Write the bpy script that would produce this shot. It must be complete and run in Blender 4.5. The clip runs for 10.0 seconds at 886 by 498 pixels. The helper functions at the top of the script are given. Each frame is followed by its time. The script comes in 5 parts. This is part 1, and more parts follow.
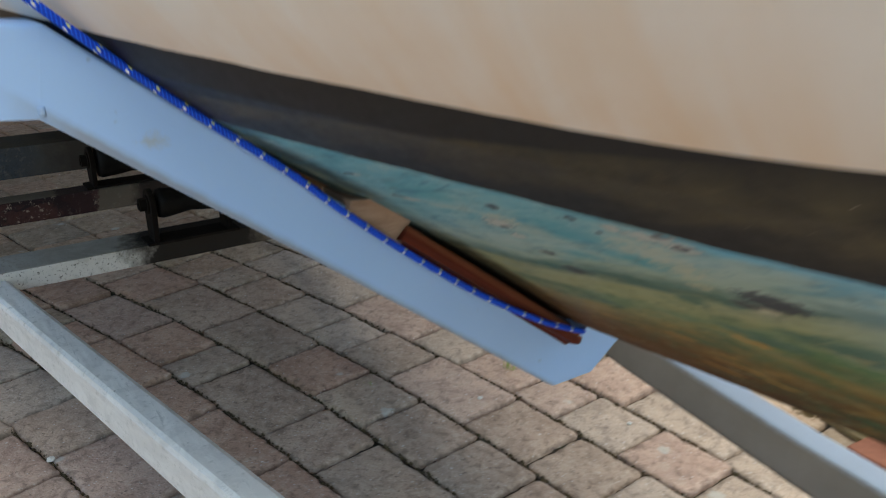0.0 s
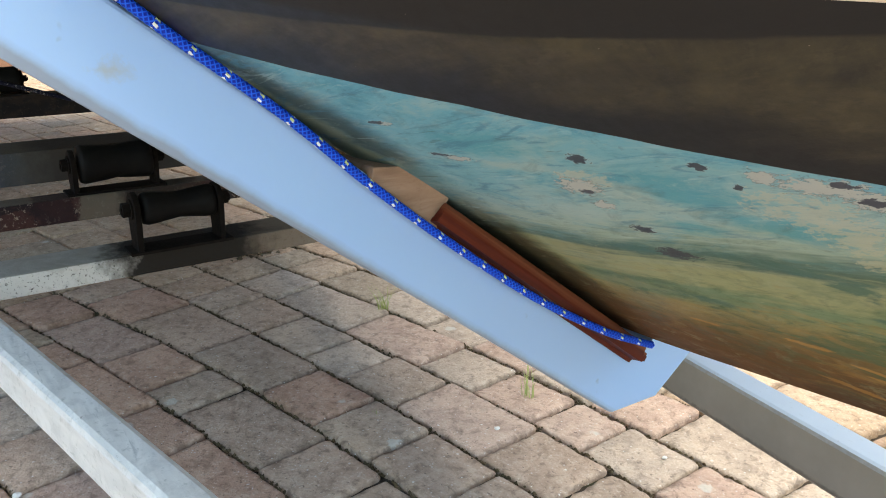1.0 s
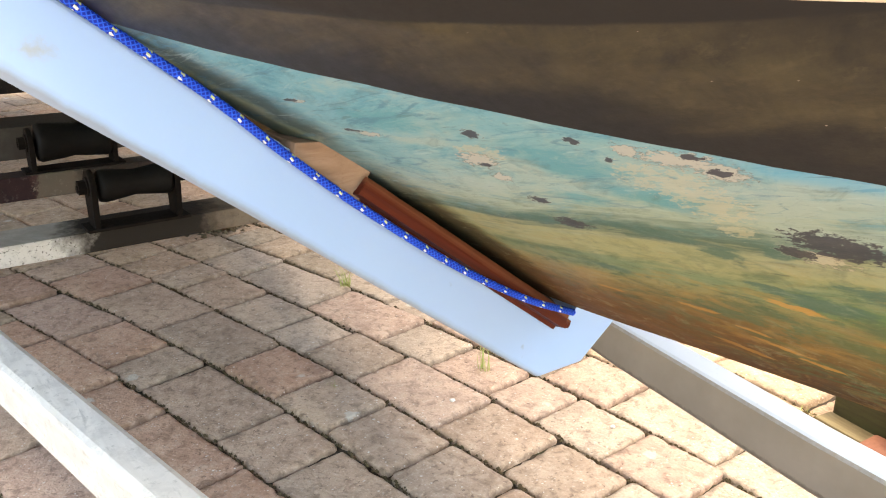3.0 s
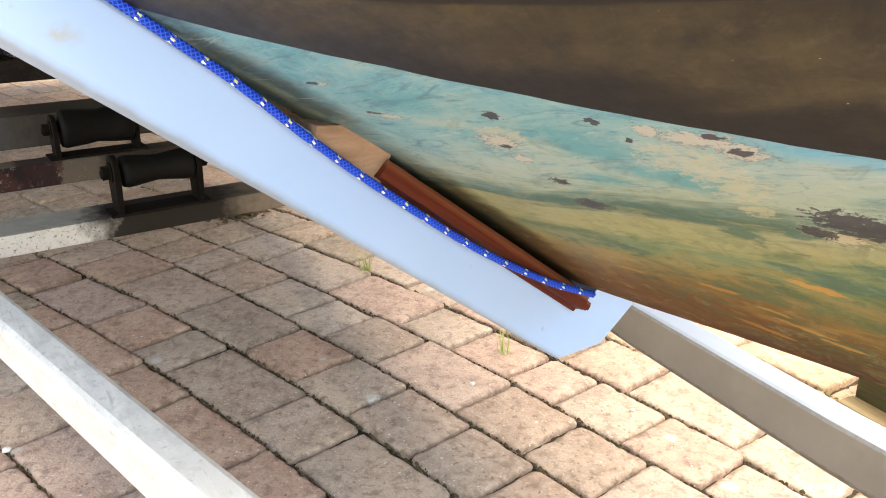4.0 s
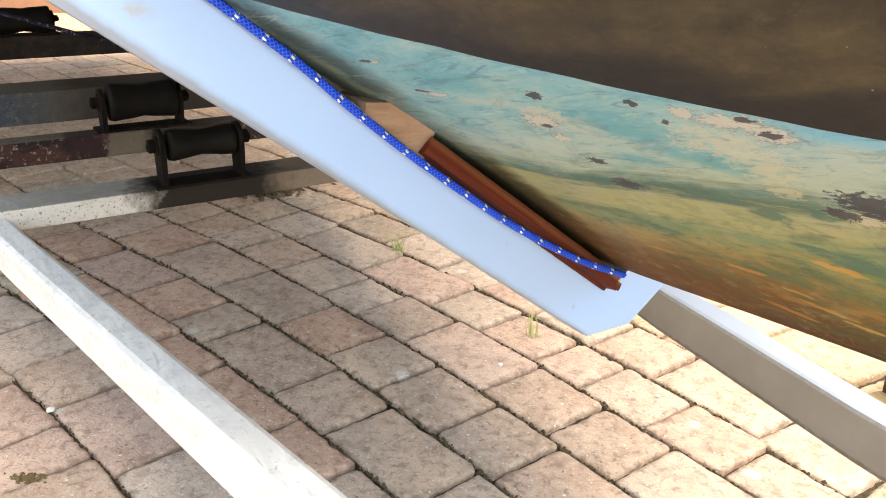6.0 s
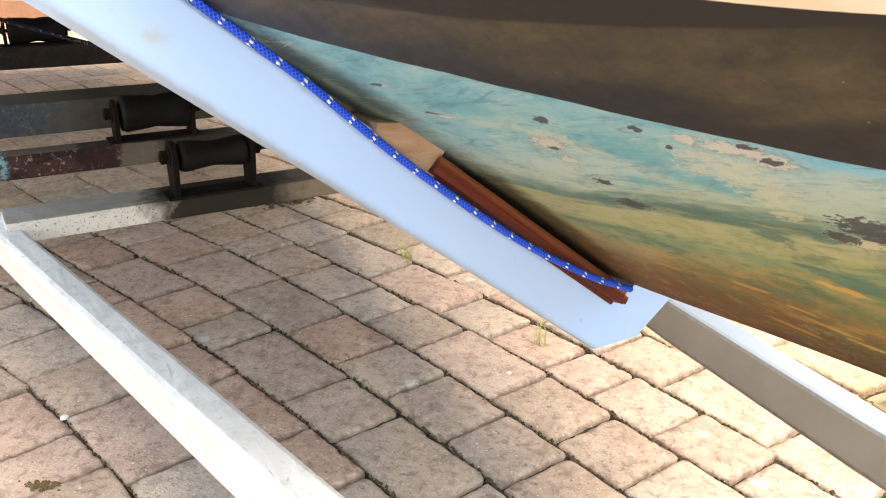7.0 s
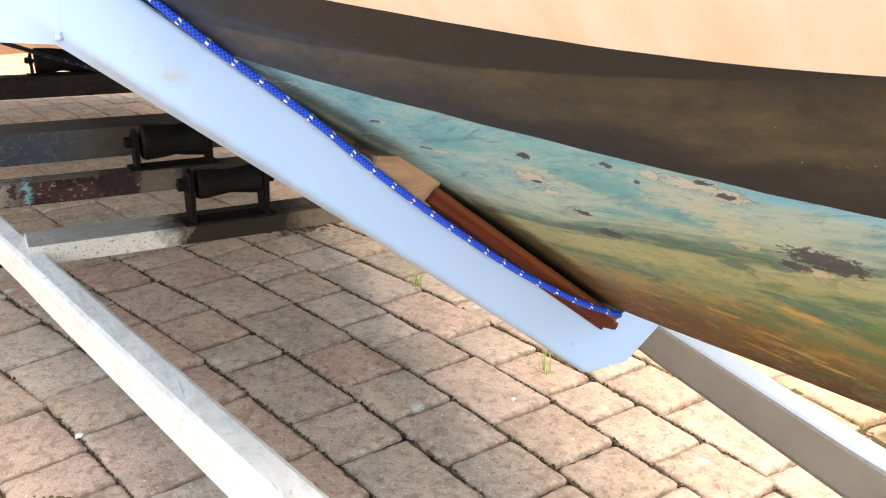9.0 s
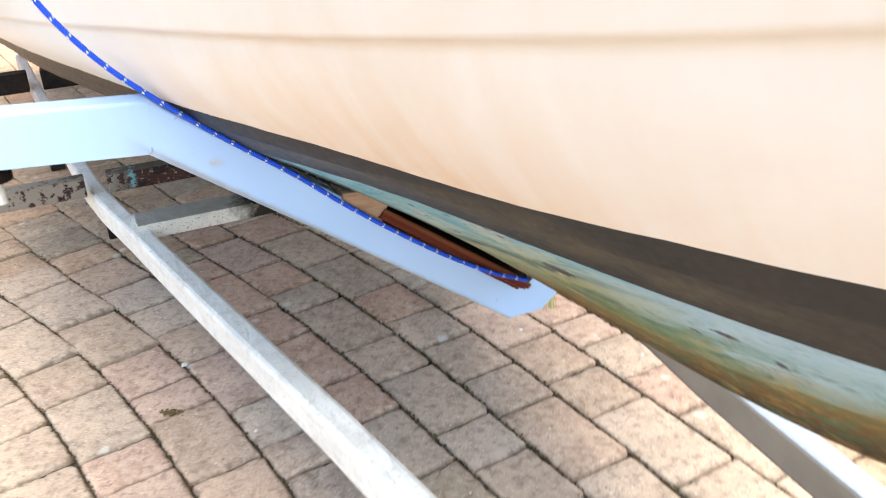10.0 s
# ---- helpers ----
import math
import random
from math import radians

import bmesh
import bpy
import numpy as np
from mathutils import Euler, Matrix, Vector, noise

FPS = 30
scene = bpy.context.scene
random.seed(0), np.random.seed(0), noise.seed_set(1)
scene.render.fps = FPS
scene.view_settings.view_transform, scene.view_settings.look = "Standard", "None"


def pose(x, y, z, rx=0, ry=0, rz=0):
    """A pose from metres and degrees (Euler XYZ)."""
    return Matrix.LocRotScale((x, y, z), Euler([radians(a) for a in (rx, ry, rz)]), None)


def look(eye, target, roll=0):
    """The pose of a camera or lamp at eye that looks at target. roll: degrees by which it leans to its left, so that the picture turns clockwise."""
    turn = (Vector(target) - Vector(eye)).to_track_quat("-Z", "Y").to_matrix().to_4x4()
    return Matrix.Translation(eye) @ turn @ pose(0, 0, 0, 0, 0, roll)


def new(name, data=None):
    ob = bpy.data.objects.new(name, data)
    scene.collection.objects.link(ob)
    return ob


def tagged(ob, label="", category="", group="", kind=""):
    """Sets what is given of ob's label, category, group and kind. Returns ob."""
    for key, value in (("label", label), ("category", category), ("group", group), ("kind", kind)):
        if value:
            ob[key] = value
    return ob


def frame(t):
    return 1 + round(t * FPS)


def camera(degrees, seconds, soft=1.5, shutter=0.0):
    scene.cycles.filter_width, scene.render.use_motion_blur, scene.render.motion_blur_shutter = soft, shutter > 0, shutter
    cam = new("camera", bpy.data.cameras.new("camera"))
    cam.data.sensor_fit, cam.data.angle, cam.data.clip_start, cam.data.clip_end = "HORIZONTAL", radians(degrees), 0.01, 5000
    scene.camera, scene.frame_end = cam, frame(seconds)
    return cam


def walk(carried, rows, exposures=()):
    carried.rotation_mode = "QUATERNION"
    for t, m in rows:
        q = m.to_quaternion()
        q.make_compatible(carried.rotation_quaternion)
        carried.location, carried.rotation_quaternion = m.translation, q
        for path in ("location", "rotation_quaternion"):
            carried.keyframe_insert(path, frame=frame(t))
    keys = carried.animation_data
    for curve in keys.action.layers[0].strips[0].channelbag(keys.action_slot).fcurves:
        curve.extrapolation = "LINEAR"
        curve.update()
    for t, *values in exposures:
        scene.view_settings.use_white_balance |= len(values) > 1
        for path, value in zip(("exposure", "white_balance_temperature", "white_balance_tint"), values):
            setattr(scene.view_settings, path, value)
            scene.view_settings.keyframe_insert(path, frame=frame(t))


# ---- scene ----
cam = camera(56.7, 10.0, 1.0, 0.5)
PATH = [
    (0, (0.038, 0.042, 0.941), (-1.363, 1.294, 0.258), -0.6),
    (0.2, (-0.018, 0.071, 0.903), (-1.419, 1.316, 0.203), -2.3),
    (0.5, (-0.052, 0.103, 0.864), (-1.424, 1.395, 0.194), -1.9),
    (1, (-0.092, 0.11, 0.855), (-1.506, 1.386, 0.242), -0.2),
    (1.5, (-0.085, 0.102, 0.863), (-1.483, 1.394, 0.252), -0.5),
    (2, (-0.067, 0.108, 0.862), (-1.436, 1.421, 0.228), -0.7),
    (2.5, (-0.05, 0.113, 0.869), (-1.406, 1.426, 0.208), 0.3),
    (2.7, (-0.039, 0.117, 0.861), (-1.394, 1.434, 0.206), 0.3),
    (3.8, (-0.037, 0.108, 0.859), (-1.426, 1.373, 0.173), -0.3),
    (4, (-0.035, 0.111, 0.859), (-1.42, 1.377, 0.166), -0.4),
    (4.5, (-0.03, 0.095, 0.861), (-1.434, 1.329, 0.149), 0.0),
    (5, (-0.016, 0.084, 0.863), (-1.43, 1.306, 0.15), 0.4),
    (5.5, (-0.017, 0.086, 0.86), (-1.435, 1.297, 0.139), 0.6),
    (7, (-0.011, 0.079, 0.874), (-1.45, 1.27, 0.16), 0.5),
    (7.5, (0.001, 0.077, 0.897), (-1.461, 1.266, 0.226), -0.2),
    (8, (0.018, 0.07, 0.905), (-1.454, 1.247, 0.237), -0.8),
    (8.5, (0.025, 0.067, 0.902), (-1.468, 1.218, 0.237), -1.2),
    (9, (0.033, 0.065, 0.887), (-1.448, 1.242, 0.239), 0.8),
    (9.2, (0.059, 0.077, 0.892), (-1.457, 1.211, 0.246), 0.7),
    (9.4, (0.124, 0.053, 0.949), (-1.349, 1.216, 0.260), 1.0),
    (9.5, (0.172, 0.05, 0.976), (-1.319, 1.185, 0.277), 0.4),
    (9.6, (0.234, 0.058, 1.016), (-1.278, 1.101, 0.225), 0.2),
    (9.7, (0.291, 0.051, 1.037), (-1.268, 1.031, 0.256), -0.8),
    (9.8, (0.337, 0.031, 1.075), (-1.231, 0.985, 0.28), -1.5),
    (9.9, (0.382, 0.013, 1.091), (-1.177, 0.979, 0.295), -2.2),
    (10, (0.419, 0.002, 1.108), (-1.135, 0.962, 0.293), -3.8),
]
EXPOSURES = [(0.0, -1.45, 7100, 0), (0.5, -1.1, 7000, 0), (1.0, -0.64, 7250, 0), (1.5, -0.36, 7750, 1), (2.5, -0.05, 8650, 6), (4.0, 0.0, 8900, 9), (7.0, 0.0, 8900, 9), (9.2, -0.04, 8700, 9), (9.5, -0.14, 8150, 7), (10.0, -0.28, 7700, 6)]
BASE_EXPOSURE = 2.15
walk(cam, [(t, look(eye, target, roll)) for t, eye, target, roll in PATH], [(t, BASE_EXPOSURE + e, k, tint) for t, e, k, tint in EXPOSURES])

# ---- world and sun ----
SUN_TO = Vector((0.28, 0.05, 1.0)).normalized()
sun_elevation = math.asin(SUN_TO.z)
world = bpy.data.worlds.new("sky")
scene.world = world
world.use_nodes = True
sky = world.node_tree.nodes.new("ShaderNodeTexSky")
sky.sky_type, sky.sun_disc = "NISHITA", False
sky.sun_elevation, sky.sun_rotation = sun_elevation, math.atan2(SUN_TO.x, SUN_TO.y)
world.node_tree.links.new(sky.outputs[0], world.node_tree.nodes["Background"].inputs[0])
world.node_tree.nodes["Background"].inputs[1].default_value = 0.20
sun = new("sun", bpy.data.lights.new("sun", "SUN"))
sun.data.energy, sun.data.angle, sun.data.color = 2.0, radians(56.0), (1.0, 0.94, 0.85)
sun.matrix_world = look(SUN_TO * 20, (0, 0, 0))


# ---- materials ----
class Nodes:
    """A small builder for node materials."""

    def __init__(self, name, rough=0.6, metal=0.0, colour=(0.5, 0.5, 0.5)):
        self.mat = bpy.data.materials.new(name)
        self.mat.use_nodes = True
        self.tree = self.mat.node_tree
        self.bsdf = self.tree.nodes["Principled BSDF"]
        self.bsdf.inputs["Roughness"].default_value = rough
        self.bsdf.inputs["Metallic"].default_value = metal
        self.bsdf.inputs["Base Color"].default_value = (*colour, 1)

    def node(self, kind, **values):
        n = self.tree.nodes.new(kind)
        for key, value in values.items():
            n.inputs[key].default_value = value
        return n

    def link(self, a, b):
        self.tree.links.new(a, b)

    def coords(self, which="Object", scale=(1, 1, 1), shift=(0, 0, 0), turn=0.0):
        c = self.node("ShaderNodeTexCoord")
        m = self.node("ShaderNodeMapping")
        m.inputs["Scale"].default_value, m.inputs["Location"].default_value = scale, shift
        m.inputs["Rotation"].default_value = (0, 0, turn)
        self.link(c.outputs[which], m.inputs["Vector"])
        return m.outputs[0]

    def noise(self, vec, scale, detail=4.0, rough=0.55, distort=0.0):
        n = self.node("ShaderNodeTexNoise", Scale=scale, Detail=detail, Roughness=rough, Distortion=distort)
        self.link(vec, n.inputs["Vector"])
        return n.outputs[0]

    def ramp(self, fac, stops):
        r = self.node("ShaderNodeValToRGB")
        els = r.color_ramp.elements
        while len(els) < len(stops):
            els.new(0.5)
        for e, (p, c) in zip(els, stops):
            e.position = p
            e.color = (*c, 1) if isinstance(c, tuple) else (c, c, c, 1)
        self.link(fac, r.inputs[0])
        return r.outputs[0]

    def math(self, op, a, b=0.0, clamp=False):
        n = self.node("ShaderNodeMath")
        n.operation, n.use_clamp = op, clamp
        for k, v in enumerate((a, b)):
            if isinstance(v, (int, float)):
                n.inputs[k].default_value = v
            else:
                self.link(v, n.inputs[k])
        return n.outputs[0]

    def line(self, a, k, shift):
        """a times k plus shift."""
        n = self.node("ShaderNodeMath")
        n.operation = "MULTIPLY_ADD"
        self.link(a, n.inputs[0])
        n.inputs[1].default_value = k
        if isinstance(shift, (int, float)):
            n.inputs[2].default_value = shift
        else:
            self.link(shift, n.inputs[2])
        return n.outputs[0]

    def mix(self, fac, a, b, blend="MIX"):
        n = self.node("ShaderNodeMix")
        n.data_type, n.blend_type = "RGBA", blend
        for k, v in ((0, fac), (6, a), (7, b)):
            if isinstance(v, (int, float)):
                n.inputs[k].default_value = v
            elif isinstance(v, tuple):
                n.inputs[k].default_value = (*v, 1)
            else:
                self.link(v, n.inputs[k])
        return n.outputs[2]

    def bump(self, height, strength=0.3, distance=0.002):
        n = self.node("ShaderNodeBump", Strength=strength, Distance=distance)
        self.link(height, n.inputs["Height"])
        self.link(n.outputs[0], self.bsdf.inputs["Normal"])

    def colour(self, c):
        self.link(c, self.bsdf.inputs["Base Color"])

    def rough(self, r):
        self.link(r, self.bsdf.inputs["Roughness"])


def plain_worn(name, light, dark, rough=0.5, metal=0.0, scale=12.0, speck=120.0, bump=0.2, gloss=0.5):
    n = Nodes(name, rough, metal)
    n.bsdf.inputs["Specular IOR Level"].default_value = gloss
    v = n.coords()
    big = n.noise(v, scale, 6, 0.6, 0.4)
    fine = n.noise(v, speck, 4, 0.6)
    c = n.mix(n.ramp(big, [(0.35, 0.0), (0.7, 1.0)]), light, dark)
    c = n.mix(n.math("MULTIPLY", n.ramp(fine, [(0.4, 0.0), (0.75, 1.0)]), 0.35), c, tuple(0.6 * x for x in dark))
    n.colour(c)
    n.rough(n.math("ADD", n.math("MULTIPLY", fine, 0.25), rough - 0.12))
    n.bump(fine, bump, 0.001)
    return n.mat


def arm_paint():
    """Smooth pale coated steel, a brownish lower edge, a little grime and one rubbed stain."""
    n = Nodes("pale_coated_steel", 0.38, 0.0)
    v = n.coords()
    big = n.noise(v, 5, 3, 0.5)
    fine = n.noise(v, 260, 3, 0.6)
    c = n.mix(n.ramp(big, [(0.3, 0.0), (0.75, 1.0)]), (0.375, 0.552, 0.815), (0.342, 0.515, 0.785))
    stain = n.coords(scale=(1, 58, 88), shift=(0, -58 * 0.200, -88 * 0.812))
    d = n.node("ShaderNodeVectorMath")
    d.operation = "LENGTH"
    flat = n.node("ShaderNodeVectorMath")
    flat.operation = "MULTIPLY"
    flat.inputs[1].default_value = (0, 1, 1)
    n.link(stain, flat.inputs[0])
    n.link(flat.outputs[0], d.inputs[0])
    m = n.math("SUBTRACT", 1.0, n.math("ADD", d.outputs["Value"], n.math("MULTIPLY", n.noise(v, 110, 6, 0.7), 1.9)))
    m = n.ramp(n.math("ADD", m, 0.75), [(0.1, 0.0), (0.8, 1.0)])
    c = n.mix(n.math("MULTIPLY", m, 0.6), c, (0.42, 0.40, 0.34))
    sep = n.node("ShaderNodeSeparateXYZ")
    n.link(v, sep.inputs[0])
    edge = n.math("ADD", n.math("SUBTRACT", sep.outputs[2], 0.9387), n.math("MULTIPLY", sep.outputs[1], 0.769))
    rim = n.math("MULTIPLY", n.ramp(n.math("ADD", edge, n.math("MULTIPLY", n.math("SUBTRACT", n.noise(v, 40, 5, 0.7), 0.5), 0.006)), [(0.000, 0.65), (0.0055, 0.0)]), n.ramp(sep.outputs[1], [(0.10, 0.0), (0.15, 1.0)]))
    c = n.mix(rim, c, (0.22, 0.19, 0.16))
    specks = n.ramp(n.noise(v, 60, 2, 0.4), [(0.74, 0.0), (0.78, 1.0)])
    c = n.mix(n.math("MULTIPLY", specks, 0.35), c, (0.25, 0.22, 0.2))
    n.colour(c)
    n.bump(fine, 0.06, 0.0005)
    return n.mat


def galvanised():
    n = Nodes("weathered_galvanised_steel", 0.6, 0.0)
    v = n.coords(scale=(1, 1, 1))
    long = n.coords(scale=(6, 40, 40))
    big = n.noise(long, 1.0, 6, 0.62, 0.8)
    fine = n.noise(v, 90, 5, 0.7)
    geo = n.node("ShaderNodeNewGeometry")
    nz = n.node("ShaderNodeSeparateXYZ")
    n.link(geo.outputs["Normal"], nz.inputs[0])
    # Top lighter than the sides in colour, making up for its dim light.
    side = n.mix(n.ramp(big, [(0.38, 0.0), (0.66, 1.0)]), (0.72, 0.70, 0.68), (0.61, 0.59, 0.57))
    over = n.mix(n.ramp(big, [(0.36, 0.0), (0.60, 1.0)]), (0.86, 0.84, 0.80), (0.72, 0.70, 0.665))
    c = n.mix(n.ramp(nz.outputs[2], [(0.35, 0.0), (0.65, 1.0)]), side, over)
    cloud = n.noise(v, 26, 6, 0.7, 0.5)
    c = n.mix(n.ramp(cloud, [(0.36, 0.32), (0.5, 0.0)]), c, (0.42, 0.41, 0.39))
    c = n.mix(n.ramp(fine, [(0.56, 0.0), (0.7, 0.55)]), c, (0.36, 0.36, 0.33))
    patch = n.noise(long, 2.3, 4, 0.6, 0.5)
    c = n.mix(n.ramp(patch, [(0.62, 0.0), (0.70, 0.5)]), c, (0.38, 0.38, 0.36))
    scratch = n.noise(n.coords(scale=(5, 5, 60)), 9.0, 5, 0.7, 0.6)
    c = n.mix(n.ramp(scratch, [(0.66, 0.0), (0.71, 0.6)]), c, (0.22, 0.20, 0.17))
    n.colour(c)
    n.bump(fine, 0.3, 0.001)
    return n.mat


def bar_paint(name, face, other, top, split, speck, pits, rough=0.8, gloss=0.2):
    """Old painted steel: blotches of two tones, dirt lying on the upper side, fine light flecks and dark pits."""
    n = Nodes(name, rough)
    n.bsdf.inputs["Specular IOR Level"].default_value = gloss
    v = n.coords()
    sep = n.node("ShaderNodeSeparateXYZ")
    n.link(v, sep.inputs[0])
    blot = n.noise(n.coords(scale=(1, 1, 1.6)), 10, 7, 0.68, 0.6)
    fine = n.noise(v, 70, 6, 0.75)
    grit = n.noise(v, 170, 4, 0.7)
    c = n.mix(n.ramp(n.math("ADD", blot, n.math("MULTIPLY", n.math("SUBTRACT", fine, 0.5), 0.3)), [(split - 0.04, 0.0), (split + 0.04, 1.0)]), face, other)
    c = n.mix(n.ramp(fine, [(0.30, 0.55), (0.46, 0.0)]), c, tuple(0.45 * x for x in other))
    c = n.mix(n.math("MULTIPLY", n.ramp(fine, [(0.56, 0.0), (0.62, 1.0)]), speck[3]), c, speck[:3])
    c = n.mix(n.math("MULTIPLY", n.ramp(grit, [(0.36, 1.0), (0.42, 0.0)]), pits[3]), c, pits[:3])
    geo = n.node("ShaderNodeNewGeometry")
    nz = n.node("ShaderNodeSeparateXYZ")
    n.link(geo.outputs["Normal"], nz.inputs[0])
    dust = n.math("MULTIPLY", n.ramp(nz.outputs[2], [(0.5, 0.0), (0.9, 1.0)]), n.ramp(n.math("ADD", blot, n.math("MULTIPLY", fine, 0.3)), [(0.40, 0.55), (0.75, 1.0)]))
    c = n.mix(dust, c, n.mix(fine, tuple(0.7 * x for x in top), tuple(1.3 * x for x in top)))
    n.bump(n.math("ADD", blot, fine), 0.5, 0.002)
    return n, c, sep.outputs[1]


def bar_done(n, c):
    n.colour(c)
    return n.mat


def white_bar():
    """White on its outer part, earthy towards the middle, and black under the roller."""
    n, c, across = bar_paint("flaking_white_steel", (0.60, 0.575, 0.54), (0.50, 0.475, 0.43), (0.28, 0.255, 0.22), 0.55, (0.55, 0.53, 0.50, 0.4), (0.05, 0.042, 0.035, 0.85))
    wob = n.math("ADD", across, n.math("MULTIPLY", n.math("SUBTRACT", n.noise(n.coords(), 16, 5, 0.65), 0.5), 0.16))
    c = n.mix(n.math("MULTIPLY", n.ramp(wob, [(0.36, 0.0), (0.43, 1.0)]), 0.9), c, (0.15, 0.105, 0.07))
    c = n.mix(n.math("MULTIPLY", n.ramp(wob, [(0.35, 0.0), (0.41, 1.0), (0.61, 1.0), (0.68, 0.0)]), 0.97), c, (0.014, 0.011, 0.009))
    return bar_done(n, c)


def rust_bar():
    """Purple-brown rust with pale flecks, a bare scraped end and a rest of turquoise."""
    n, c, across = bar_paint("rusted_steel", (0.055, 0.024, 0.022), (0.020, 0.012, 0.014), (0.11, 0.088, 0.066), 0.52, (0.30, 0.24, 0.20, 0.75), (0.012, 0.009, 0.008, 0.5))
    wob = n.math("ADD", across, n.math("MULTIPLY", n.math("SUBTRACT", n.noise(n.coords(), 30, 6, 0.7), 0.5), 0.07))
    c = n.mix(n.math("MULTIPLY", n.ramp(wob, [(0.385, 0.0), (0.39, 1.0), (0.46, 1.0), (0.50, 0.1)]), 0.85), c, (0.12, 0.10, 0.078))
    c = n.mix(n.math("MULTIPLY", n.ramp(wob, [(0.46, 0.0), (0.50, 1.0), (0.60, 1.0), (0.66, 0.2)]), 0.85), c, (0.025, 0.019, 0.015))
    c = n.mix(n.math("MULTIPLY", n.ramp(wob, [(0.30, 0.0), (0.31, 1.0), (0.375, 1.0), (0.38, 0.0)]), 0.8), c, (0.022, 0.011, 0.013))
    flake = n.ramp(n.math("ADD", n.noise(n.coords(), 34, 6, 0.7), n.math("MULTIPLY", across, -0.35)), [(0.46, 0.0), (0.50, 1.0)])
    c = n.mix(n.math("MULTIPLY", flake, n.ramp(n.math("ADD", wob, 0.5), [(0.60, 1.0), (0.66, 0.0)])), c, (0.23, 0.20, 0.17))
    c = n.mix(n.math("MULTIPLY", n.ramp(n.math("ADD", wob, 0.5), [(0.640, 0.0), (0.648, 1.0), (0.655, 1.0), (0.665, 0.0)]), n.ramp(n.noise(n.coords(), 60, 5, 0.7), [(0.44, 0.0), (0.50, 0.9)])), c, (0.16, 0.36, 0.42))
    return bar_done(n, c)


def blue_bar():
    """Dull blue paint gone grey towards the rollers."""
    n, c, across = bar_paint("faded_blue_steel", (0.048, 0.060, 0.076), (0.075, 0.080, 0.082), (0.085, 0.073, 0.054), 0.55, (0.16, 0.155, 0.145, 0.5), (0.02, 0.016, 0.012, 0.5))
    c = n.mix(n.math("MULTIPLY", n.ramp(n.math("ADD", across, n.math("MULTIPLY", n.noise(n.coords(), 14, 5), 0.2)), [(0.34, 0.0), (0.50, 1.0)]), 0.8), c, (0.075, 0.066, 0.054))
    c = n.mix(n.math("MULTIPLY", n.ramp(n.math("ADD", across, n.math("MULTIPLY", n.noise(n.coords(), 20, 5), 0.12)), [(0.42, 0.0), (0.48, 1.0)]), 0.8), c, (0.03, 0.024, 0.019))
    return bar_done(n, c)


